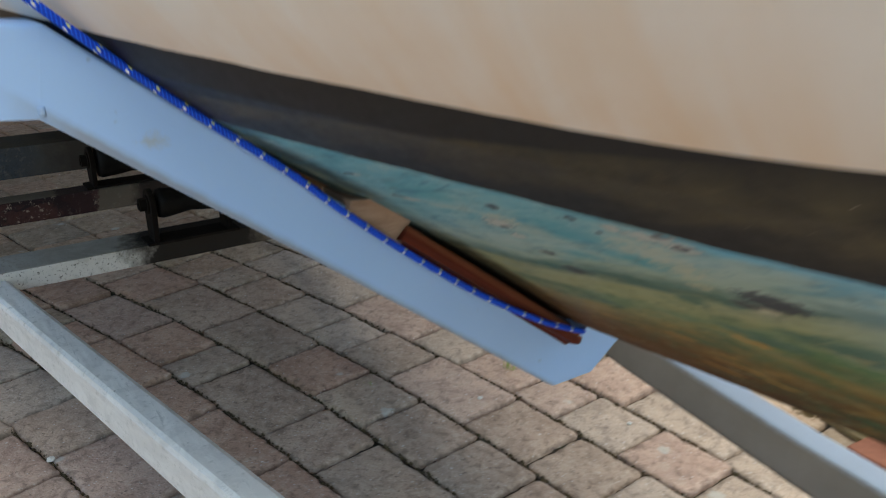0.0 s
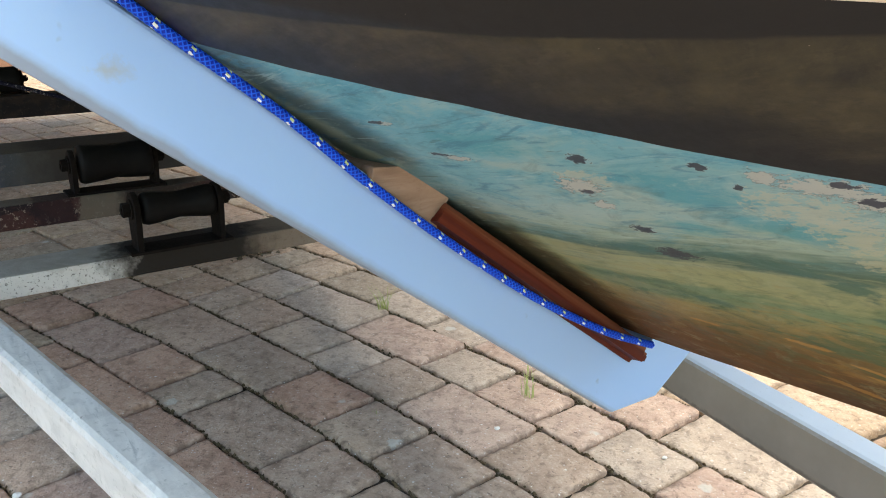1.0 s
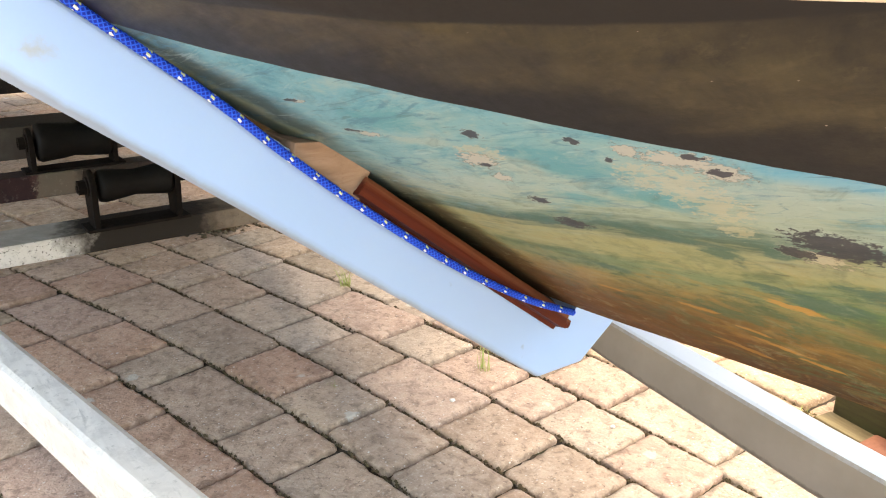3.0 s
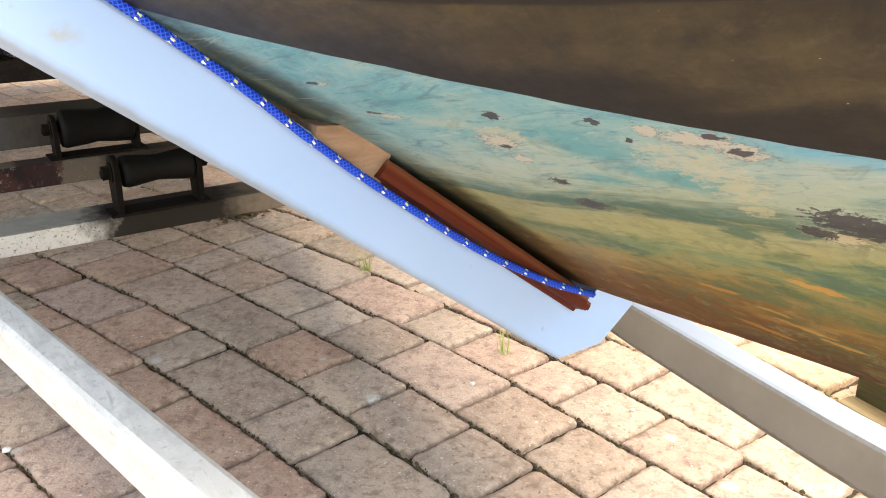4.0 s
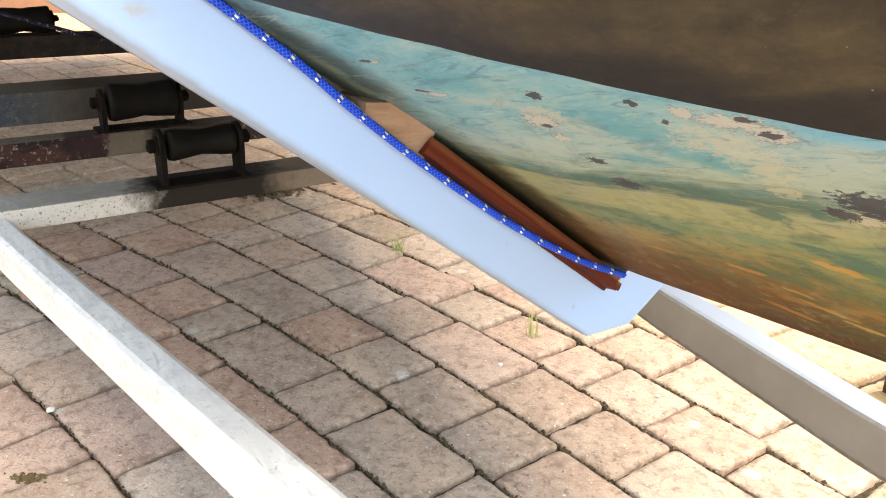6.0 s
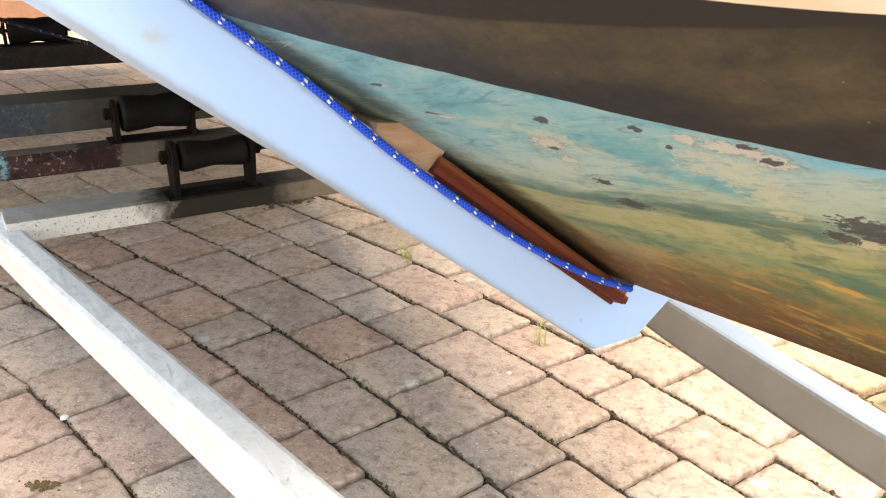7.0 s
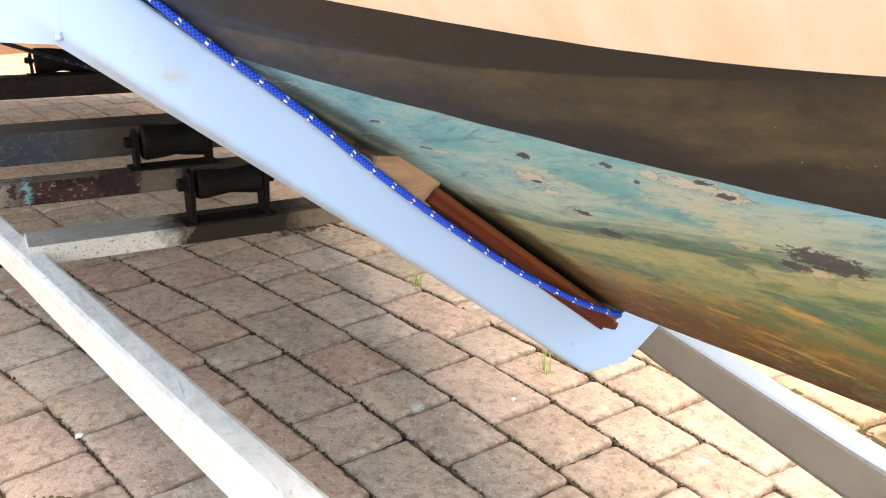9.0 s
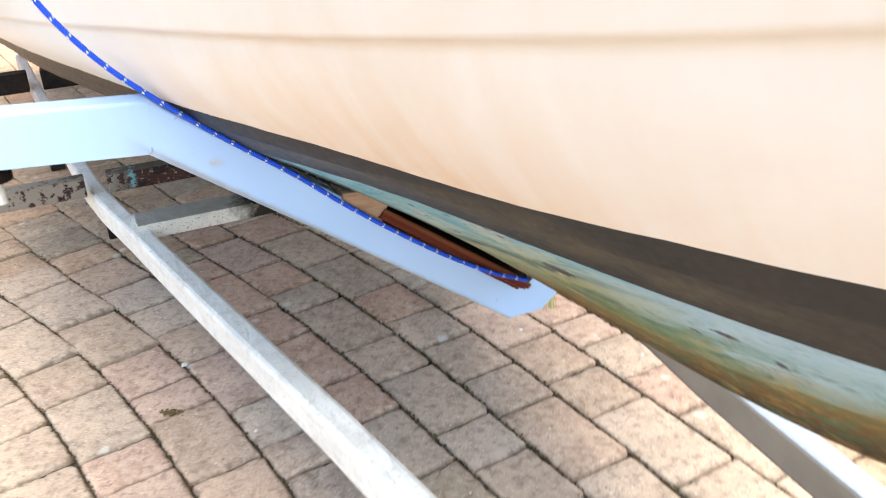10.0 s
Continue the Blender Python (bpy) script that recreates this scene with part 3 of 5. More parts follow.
def black_band():
    """Faded black stripe, browned and streaky on its lower part."""
    n = Nodes("black_boot_stripe", 0.34)
    n.bsdf.inputs["Specular IOR Level"].default_value = 0.35
    uv = n.coords("UV")
    a = n.noise(n.coords("UV", scale=(5, 13, 1), shift=(0, 0.3, 0)), 2.0, 7, 0.7, 0.3)
    b = n.noise(n.coords("UV", scale=(26, 40, 1)), 2.0, 6, 0.7)
    fine = n.noise(uv, 90, 5, 0.7)
    att = n.node("ShaderNodeAttribute")
    att.attribute_name = "stripe"
    sep = n.node("ShaderNodeSeparateXYZ")
    n.link(uv, sep.inputs[0])
    aft = n.math("MULTIPLY", n.math("MAXIMUM", n.math("SUBTRACT", -0.18, sep.outputs[0]), 0.0), 1.5)
    fore = n.math("MULTIPLY", n.math("MAXIMUM", n.math("ADD", sep.outputs[0], 0.16), 0.0), 2.6)
    upper = n.ramp(n.math("ADD", n.math("ADD", att.outputs["Fac"], aft), n.math("MULTIPLY", n.math("SUBTRACT", b, 0.5), 0.03)), [(0.985, 1.0), (1.0, 0.0)])
    lower = n.ramp(n.math("ADD", att.outputs["Fac"], n.math("MULTIPLY", n.math("SUBTRACT", a, 0.5), 0.7)), [(0.12, 0.0), (0.42, 1.0)])
    front = n.ramp(n.math("ADD", n.math("MULTIPLY", att.outputs["Fac"], 1.0), fore), [(0.75, 1.0), (1.05, 0.12)])
    zone = n.math("MULTIPLY", n.math("MULTIPLY", upper, lower), front)
    blotch = n.noise(n.coords("UV", scale=(1.6, 1, 1), shift=(7, 0, 0)), 22, 7, 0.7, 0.4)
    c = n.mix(n.math("MULTIPLY", zone, n.ramp(n.math("ADD", n.math("MULTIPLY", a, 0.55), n.math("MULTIPLY", blotch, 0.45)), [(0.40, 0.15), (0.60, 1.0)])), (0.0085, 0.0078, 0.0086), (0.062, 0.049, 0.026))
    c = n.mix(n.math("MULTIPLY", zone, n.ramp(b, [(0.54, 0.0), (0.68, 0.45)])), c, (0.095, 0.075, 0.042))
    c = n.mix(n.ramp(n.noise(n.coords("UV", scale=(30, 6, 1)), 1.5, 6, 0.7), [(0.50, 0.0), (0.70, 0.35)]), c, n.mix(0.5, c, (0.012, 0.010, 0.010)))
    dots = n.ramp(n.noise(n.coords("UV", scale=(1, 1.8, 1)), 150, 2, 0.4), [(0.775, 0.0), (0.79, 1.0)])
    c = n.mix(n.math("MULTIPLY", dots, 0.7), c, (0.5, 0.42, 0.36))
    n.colour(c)
    n.rough(n.math("ADD", 0.30, n.math("MULTIPLY", fine, 0.28)))
    n.bump(n.math("ADD", fine, b), 0.15, 0.0008)
    return n.mat


def topside_paint():
    """Chalky cream gelcoat with rusty run-down stains, strongest just over the stripe."""
    n = Nodes("stained_cream_gelcoat", 0.42)
    uv = n.coords("UV")
    sep = n.node("ShaderNodeSeparateXYZ")
    n.link(uv, sep.inputs[0])
    runs = n.noise(n.coords("UV", scale=(16, 2.2, 1)), 1.2, 5, 0.6, 0.5)
    cloud = n.noise(n.coords("UV", scale=(1, 1, 1)), 7, 5, 0.6, 0.4)
    over = n.math("ADD", n.math("SUBTRACT", sep.outputs[1], 0.318), n.math("MULTIPLY", n.math("MAXIMUM", sep.outputs[0], -0.5), 0.30))
    over = n.math("ADD", over, n.math("MULTIPLY", n.math("SUBTRACT", cloud, 0.5), 0.08))
    low = n.math("MULTIPLY", n.ramp(over, [(0.0, 1.0), (0.03, 0.8), (0.12, 0.45), (0.26, 0.0)]), n.ramp(n.math("ADD", sep.outputs[0], 0.6), [(0.30, 1.0), (0.58, 0.45)]))
    stain = n.math("MULTIPLY", low, n.ramp(n.math("ADD", n.math("MULTIPLY", runs, 0.5), n.math("MULTIPLY", cloud, 0.5)), [(0.40, 0.30), (0.62, 1.0)]))
    c = n.mix(n.math("MULTIPLY", stain, 0.95), (0.68, 0.635, 0.60), (0.60, 0.38, 0.21))
    c = n.mix(n.ramp(cloud, [(0.45, 0.0), (0.75, 0.25)]), c, (0.58, 0.50, 0.42))
    n.colour(c)
    n.bump(cloud, 0.05, 0.002)
    return n.mat


def wood_mat(name, light, dark, gloss=0.5, grain=(3, 60, 60)):
    n = Nodes(name, gloss)
    v = n.coords(scale=grain)
    a = n.noise(v, 1.0, 6, 0.65, 1.0)
    fine = n.noise(n.coords(), 150, 4, 0.7)
    c = n.mix(n.ramp(a, [(0.32, 0.0), (0.68, 1.0)]), light, dark)
    c = n.mix(n.ramp(fine, [(0.6, 0.0), (0.75, 0.4)]), c, tuple(0.5 * x for x in dark))
    n.colour(c)
    n.bump(a, 0.3, 0.0015)
    return n.mat


def rope_mat():
    """Blue braid with pairs of pale flecks; mapped by turns round and metres along the rope."""
    n = Nodes("blue_braided_polyester", 0.55)
    n.bsdf.inputs["Specular IOR Level"].default_value = 0.2
    uv = n.coords("UV")
    sep = n.node("ShaderNodeSeparateXYZ")
    n.link(uv, sep.inputs[0])
    x, along = sep.outputs[0], sep.outputs[1]
    turn, run = n.math("MULTIPLY", x, 10 * math.pi), n.math("MULTIPLY", along, 1750.0)
    # Strand crowns lightened and grooves darkened in the colour, as their relief is shaded.
    lump = n.math("MAXIMUM", n.math("SINE", n.math("ADD", turn, run)), n.math("SINE", n.math("SUBTRACT", turn, run)))
    c = n.ramp(lump, [(0.0, (0.0015, 0.022, 0.34)), (0.5, (0.003, 0.046, 0.54)), (1.0, (0.014, 0.13, 0.78))])
    p = n.math("MODULO", along, 0.0235)
    band = n.ramp(n.math("MULTIPLY", p, 42.0), [(0.0, 1.0), (0.12, 1.0), (0.15, 0.0)])
    strand = n.ramp(n.math("FRACT", n.math("ADD", n.math("MULTIPLY", x, 5.0), n.math("MULTIPLY", along, 60.0))), [(0.50, 0.0), (0.56, 1.0)])
    which = n.math("GREATER_THAN", n.math("FRACT", n.math("MULTIPLY", x, 2.5)), 0.5)
    c = n.mix(n.math("MULTIPLY", band, strand), c, n.mix(which, (0.82, 0.82, 0.78), (0.66, 0.68, 0.28)))
    n.colour(c)
    return n.mat


def rail_paint():
    """Pale coated steel, its top coloured light and its sides dark to stand for sun and shade, with a ragged grime line
    low down.
    """
    n = Nodes("pale_coated_rail", 0.45)
    v = n.coords()
    big, fine = n.noise(v, 9, 5, 0.6), n.noise(v, 160, 4, 0.6)
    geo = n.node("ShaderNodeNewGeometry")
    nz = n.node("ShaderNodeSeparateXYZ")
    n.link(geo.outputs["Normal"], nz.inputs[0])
    # Shade is painted into the sides' colour, brightness into the top's.
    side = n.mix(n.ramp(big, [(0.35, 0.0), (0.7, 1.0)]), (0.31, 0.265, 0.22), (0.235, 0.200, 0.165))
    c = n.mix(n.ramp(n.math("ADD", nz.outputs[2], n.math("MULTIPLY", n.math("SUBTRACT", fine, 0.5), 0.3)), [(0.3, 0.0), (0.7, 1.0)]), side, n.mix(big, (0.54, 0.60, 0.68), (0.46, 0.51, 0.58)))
    c = n.mix(n.ramp(fine, [(0.62, 0.0), (0.75, 0.35)]), c, (0.26, 0.24, 0.21))
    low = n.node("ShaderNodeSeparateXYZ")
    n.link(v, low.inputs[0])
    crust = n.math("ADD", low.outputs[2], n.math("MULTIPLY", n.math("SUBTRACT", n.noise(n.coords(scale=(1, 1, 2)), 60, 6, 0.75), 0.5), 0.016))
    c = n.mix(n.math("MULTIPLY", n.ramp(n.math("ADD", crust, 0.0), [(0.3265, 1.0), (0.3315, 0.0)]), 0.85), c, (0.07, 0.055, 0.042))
    n.colour(c)
    n.bump(fine, 0.12, 0.0006)
    return n.mat


M_RAIL = rail_paint()
M_ARM, M_GALV, M_SOIL = arm_paint(), galvanised(), soil_mat()
M_RUST, M_WHITE_BAR, M_BLUE_BAR = rust_bar(), white_bar(), blue_bar()
M_DARK = bar_done(*bar_paint("dark_grimy_steel", (0.020, 0.013, 0.010), (0.010, 0.008, 0.008), (0.022, 0.017, 0.013), 0.5, (0.05, 0.035, 0.026, 0.5), (0.008, 0.007, 0.006, 0.5))[:2])
M_RUBBER = plain_worn("black_rubber", (0.0035, 0.0035, 0.004), (0.009, 0.008, 0.007), 0.62, 0, 20, 140, 0.35, 0.14)
M_BRACKET = plain_worn("grimy_black_steel", (0.005, 0.004, 0.0035), (0.013, 0.009, 0.007), 0.85, 0, 30, 140, 0.5, 0.1)
M_BOTTOM, M_BLACK, M_CREAM = bottom_paint(), black_band(), topside_paint()
M_DECK = plain_worn("weathered_deck", (0.6, 0.57, 0.5), (0.5, 0.46, 0.4))
def pad_wood():
    """Red-brown hardwood, its grain running down the sloping pad in dark and orange lines."""
    n = Nodes("red_brown_hardwood", 0.5)
    n.bsdf.inputs["Specular IOR Level"].default_value = 0.2
    v = n.coords()
    sep = n.node("ShaderNodeSeparateXYZ")
    n.link(v, sep.inputs[0])
    x, y, z = sep.outputs
    slope = math.atan2(0.373, 0.4865)
    over = n.math("ADD", n.math("MULTIPLY", y, math.sin(slope)), n.math("MULTIPLY", z, math.cos(slope)))
    down = n.math("SUBTRACT", n.math("MULTIPLY", y, math.cos(slope)), n.math("MULTIPLY", z, math.sin(slope)))
    vec = n.node("ShaderNodeCombineXYZ")
    for k, out in enumerate((n.math("MULTIPLY", x, 90.0), n.math("MULTIPLY", over, 120.0), n.math("MULTIPLY", down, 4.0))):
        n.link(out, vec.inputs[k])
    lines = n.noise(vec.outputs[0], 1.0, 5, 0.6, 0.3)
    fine = n.noise(v, 150, 4, 0.7)
    c = n.ramp(lines, [(0.30, (0.034, 0.006, 0.003)), (0.43, (0.070, 0.009, 0.004)), (0.58, (0.100, 0.014, 0.005)), (0.72, (0.14, 0.034, 0.014))])
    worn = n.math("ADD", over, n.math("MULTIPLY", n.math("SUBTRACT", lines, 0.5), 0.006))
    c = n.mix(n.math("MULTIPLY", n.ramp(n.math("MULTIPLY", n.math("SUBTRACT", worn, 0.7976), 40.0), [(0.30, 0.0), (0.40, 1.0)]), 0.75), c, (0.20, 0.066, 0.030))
    c = n.mix(n.ramp(fine, [(0.6, 0.0), (0.75, 0.4)]), c, (0.02, 0.007, 0.004))
    n.colour(c)
    n.bump(lines, 0.3, 0.001)
    return n.mat


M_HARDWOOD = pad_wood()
M_GAP_DARK = wood_mat("gap_dark_board", (0.020, 0.012, 0.008), (0.010, 0.006, 0.005), 0.7, (60, 3, 60))
M_SOFTWOOD = wood_mat("raw_pale_timber", (0.42, 0.255, 0.165), (0.27, 0.15, 0.09), 0.75, (90, 14, 90))
M_OLDWOOD = wood_mat("weathered_timber", (0.30, 0.24, 0.13), (0.16, 0.115, 0.06), 0.8, (6, 50, 50))
M_MOSSWOOD = wood_mat("mossy_timber", (0.075, 0.075, 0.025), (0.045, 0.030, 0.014), 0.85, (5, 40, 40))
M_BRICK = plain_worn("terracotta", (0.36, 0.14, 0.08), (0.26, 0.10, 0.06), 0.85, 0, 14, 120, 0.4)
M_ROPE = rope_mat()
M_LINE = bar_done(*bar_paint("dark_flecked_rope", (0.012, 0.012, 0.03), (0.02, 0.02, 0.04), (0.02, 0.02, 0.035), 0.5, (0.35, 0.33, 0.36, 0.6), (0.01, 0.01, 0.015, 0.5))[:2])
M_SKY_BLOCK = plain_worn("warm_sky_block", (0.34, 0.19, 0.12), (0.26, 0.14, 0.09), 0.9, 0, 2.0, 40, 0.4)
M_GRASS = plain_worn("grass_green", (0.30, 0.38, 0.09), (0.46, 0.44, 0.18), 0.6)
M_MOSS = plain_worn("joint_crumbs", (0.050, 0.040, 0.018), (0.125, 0.082, 0.042), 0.95, 0, 8, 60, 0.5)
M_CHIP = plain_worn("white_stone", (0.78, 0.76, 0.72), (0.62, 0.60, 0.55), 0.8, 0, 60, 200, 0.3)
M_DRYMOSS = plain_worn("dry_moss", (0.16, 0.105, 0.045), (0.09, 0.065, 0.025), 0.95, 0, 40, 200, 0.5)
MIXED = [(0.452, 0.304, 0.199), (0.550, 0.339, 0.220), (0.415, 0.315, 0.220), (0.579, 0.395, 0.257), (0.483, 0.339, 0.228), (0.560, 0.404, 0.270), (0.387, 0.301, 0.216), (0.550, 0.357, 0.232)]
# Grey, umber and red-brown are tuned for shade, pinkish and tan for light.
SETTS = {
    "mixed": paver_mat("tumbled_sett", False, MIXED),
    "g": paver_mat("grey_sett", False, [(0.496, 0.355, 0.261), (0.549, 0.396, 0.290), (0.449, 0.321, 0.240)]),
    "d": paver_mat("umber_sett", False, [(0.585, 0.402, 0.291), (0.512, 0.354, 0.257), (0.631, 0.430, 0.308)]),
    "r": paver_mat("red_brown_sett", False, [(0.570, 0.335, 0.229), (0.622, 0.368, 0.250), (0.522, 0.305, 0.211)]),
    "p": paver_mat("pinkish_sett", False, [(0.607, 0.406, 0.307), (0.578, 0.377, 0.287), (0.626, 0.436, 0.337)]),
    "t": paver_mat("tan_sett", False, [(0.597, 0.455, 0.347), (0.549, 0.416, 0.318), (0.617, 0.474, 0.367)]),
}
M_PAVER_FAR = paver_mat("tumbled_sett_joined", True, MIXED)


# ---- shapes ----
def part(name, bm, material, parent=None, label="", smooth=False):
    me = bpy.data.meshes.new(name)
    bmesh.ops.recalc_face_normals(bm, faces=bm.faces)
    if smooth:
        for f in bm.faces:
            f.smooth = True
    bm.to_mesh(me)
    bm.free()
    me.materials.append(material)
    ob = new(name, me)
    ob.parent = parent
    if label:
        ob["label"] = label
    return ob


def empty(name, m, label, category, group="", kind=""):
    ob = new(name)
    ob.empty_display_size = 0.1
    ob.matrix_world = m
    return tagged(ob, label, category, group, kind)


def box(x0, x1, y0, y1, z0, z1, bevel=0.003, bm=None, m=None):
    bm = bm or bmesh.new()
    vs = [bm.verts.new((x, y, z)) for x in (x0, x1) for y in (y0, y1) for z in (z0, z1)]
    fs = [bm.faces.new([vs[i] for i in q]) for q in ((0, 1, 3, 2), (4, 6, 7, 5), (0, 4, 5, 1), (2, 3, 7, 6), (0, 2, 6, 4), (1, 5, 7, 3))]
    if m:
        for v in vs:
            v.co = m @ v.co
    if bevel:
        bmesh.ops.bevel(bm, geom=list({e for f in fs for e in f.edges}), offset=bevel, segments=2, affect="EDGES", profile=0.6)
    return bm


def prism(outline, x0, x1, bevel=0.003, segments=2):
    """A solid with its outline in the plane of y and z, from x0 to x1."""
    bm = bmesh.new()
    a = [bm.verts.new((x0, y, z)) for y, z in outline]
    b = [bm.verts.new((x1, y, z)) for y, z in outline]
    k = len(outline)
    bm.faces.new(a)
    bm.faces.new(b[::-1])
    for i in range(k):
        bm.faces.new((a[i], b[i], b[(i + 1) % k], a[(i + 1) % k]))
    if bevel:
        bmesh.ops.bevel(bm, geom=[e for e in bm.edges], offset=bevel, segments=segments, affect="EDGES", profile=0.6)
    return bm


def sweep(points, width, height, round_=0.006):
    """A rectangular tube with rounded edges along level points, which give its top's middle."""
    bm = bmesh.new()
    w, h, r = width / 2, height, round_
    section = [(-w + r, 0), (w - r, 0), (w - 0.3 * r, -0.3 * r), (w, -r), (w, -h + r), (w - r, -h), (-w + r, -h), (-w, -h + r), (-w, -r), (-w + 0.3 * r, -0.3 * r)]
    rings = []
    pts = [Vector(p) for p in points]
    for i, p in enumerate(pts):
        d = (pts[min(i + 1, len(pts) - 1)] - pts[max(i - 1, 0)]).normalized()
        side = Vector((-d.y, d.x, 0)).normalized()
        rings.append([bm.verts.new(p + side * s + Vector((0, 0, z))) for s, z in section])
    for a, b in zip(rings, rings[1:]):
        for i in range(len(section)):
            bm.faces.new((a[i], a[(i + 1) % len(section)], b[(i + 1) % len(section)], b[i]))
    bm.faces.new(rings[0])
    bm.faces.new(rings[-1][::-1])
    return bm


def lathe(profile, m, steps=20):
    """A turned solid round the y axis: (y, radius) rings."""
    bm = bmesh.new()
    rings = [[bm.verts.new(m @ Vector((r * math.cos(2 * math.pi * i / steps), y, r * math.sin(2 * math.pi * i / steps)))) for i in range(steps)] for y, r in profile]
    for a, b in zip(rings, rings[1:]):
        for i in range(steps):
            bm.faces.new((a[i], a[(i + 1) % steps], b[(i + 1) % steps], b[i]))
    bm.faces.new(rings[0])
    bm.faces.new(rings[-1][::-1])
    return bm


AXIS = pose(0, 0, 0, 0, 0, -8.3)  # the trailer's own directions: x towards its hitch and the bow, y across
MID = 0.628

# ---- ground ----
bm = bmesh.new()
ring = [bm.verts.new((x, y, -0.013)) for x, y in ((-150, -150), (150, -150), (150, 150), (-150, 150))]
bm.faces.new(ring)
tagged(part("ground", bm, M_SOIL), "dark soil and grit under and between the paving", "ground", kind="structure")


# Walls added out of view to cut low sky light and bounce warm light.
def sky_block(name, x0, x1, y0, y1, height):
    ob = part(name, box(x0, x1, y0, y1, -0.013, height, 0.01), M_SKY_BLOCK)
    return tagged(ob, "unseen plain brown wall, added to cut low sky light", "wall", kind="structure")


sky_block("wall_west", -9.6, -9.4, -1.8, 4.4, 2.2)
sky_block("wall_south", -9.4, -3.3, -1.8, -1.6, 3.0)
sky_block("wall_north", -9.4, 6, 4.2, 4.4, 1.9)

# ---- trailer ----
trailer = empty("boat_trailer", AXIS, "old boat trailer with pale coated cradle and rusty crossbars", "trailer")


def cross_member():
    lower = [(-0.34, 0.868), (0.127, 0.841), (0.599, 0.478)]
    upper = [(0.628, 0.526), (0.623, 0.526), (0.1365, 0.899), (-0.34, 0.930)]
    right_low = [(2 * MID - y, z) for y, z in lower[::-1]]
    right_up = [(2 * MID - y, z) for y, z in upper[1:]][::-1]
    outline = lower + right_low + right_up + upper[1:]
    return prism(outline, -0.63, -0.58, 0.005, 3)


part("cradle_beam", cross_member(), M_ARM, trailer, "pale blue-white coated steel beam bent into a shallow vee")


def weld_bead(points, radius):
    """A lumpy bead of weld along points."""
    bm = bmesh.new()
    rings = []
    for i, p in enumerate(points):
        r = radius * (0.8 + 0.45 * abs(noise.noise((i * 1.7, 3.0, 0.0))))
        rings.append([bm.verts.new((p[0] + r * math.sin(a), p[1] + r * math.cos(a), p[2])) for a in (2 * math.pi * k / 8 for k in range(8))])
    for a, b in zip(rings, rings[1:]):
        for k in range(8):
            bm.faces.new((a[k], a[(k + 1) % 8], b[(k + 1) % 8], b[k]))
    bm.faces.new(rings[0])
    bm.faces.new(rings[-1][::-1])
    return bm


for side in (-1, 1):
    seam = [(-0.5803, MID + side * (MID - 0.1275 - 0.0085 * i / 28), 0.8425 + 0.0545 * i / 28) for i in range(29)]
    part("weld_seam", weld_bead(seam, 0.0005), M_ARM, trailer, "painted-over weld at the bend of the beam", True)
    part("weld_blob", weld_bead([(-0.5805, MID + side * (MID - 0.1275), 0.8385 + 0.001 * i) for i in range(7)], 0.0032), M_ARM, trailer, "", True)
for side in (-1, 1):
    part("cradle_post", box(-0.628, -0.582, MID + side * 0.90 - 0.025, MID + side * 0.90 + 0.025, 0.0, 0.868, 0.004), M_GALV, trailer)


NEAR_RAIL = [(-4.7, -0.17), (-3.16, -0.05), (-2.25, 0.0255), (-2.05, 0.046), (-1.87, 0.072), (-1.75, 0.094), (-1.6, 0.1235), (-1.4, 0.159), (-1.1, 0.215), (-0.6, 0.3085), (0.4, 0.475), (0.9, 0.558)]
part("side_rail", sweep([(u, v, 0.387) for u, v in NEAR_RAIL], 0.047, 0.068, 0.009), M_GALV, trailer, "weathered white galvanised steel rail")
FAR_RAIL = [(-4.7, 1.262, 0.387), (-3.1, 1.228, 0.387), (-2.3, 1.205, 0.387), (-2.08, 1.188, 0.387), (-1.90, 1.155, 0.387), (-1.7, 1.11, 0.387), (-0.772, 0.932, 0.387), (-0.44, 0.883, 0.387), (-0.12, 0.850, 0.387), (0.9, 0.70, 0.387)]
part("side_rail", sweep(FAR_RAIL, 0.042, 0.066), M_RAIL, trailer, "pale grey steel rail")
part("crossbar", box(-1.660, -1.558, 0.125, 1.09, 0.362, 0.401, 0.004), M_WHITE_BAR, trailer, "low crossbar with flaking white paint")
part("crossbar", box(-1.975, -1.914, 0.087, 1.125, 0.384, 0.436, 0.004), M_RUST, trailer, "crossbar of rusted steel with traces of turquoise")
part("crossbar_stub", box(-1.975, -1.914, -0.25, 0.030, 0.384, 0.436, 0.004), M_RUST, trailer, "rusted bar end with pale flaking paint")
part("crossbar", box(-2.67, -2.49, 0.032, 1.185, 0.352, 0.440, 0.004), M_BLUE_BAR, trailer, "broad crossbar in faded blue paint")
part("crossbar_stub", box(-2.67, -2.49, -0.30, -0.038, 0.352, 0.440, 0.004), M_BLUE_BAR, trailer)
part("crossbar", box(-3.70, -3.60, -0.060, 1.215, 0.378, 0.462, 0.004), M_DARK, trailer, "dark grimy rear crossbar")
part("crossbar_stub", box(-3.70, -3.60, -0.35, -0.116, 0.378, 0.462, 0.004), M_DARK, trailer)
part("tail_leg", box(-3.70, -3.64, -0.118, -0.058, 0.0, 0.3185, 0.004), M_DARK, trailer)
part("tail_leg", box(-3.70, -3.64, 1.26, 1.32, 0.0, 0.3205, 0.004), M_DARK, trailer)
part("hitch_post", box(0.84, 0.90, 0.586, 0.646, 0.0, 0.33, 0.004), M_DARK, trailer)


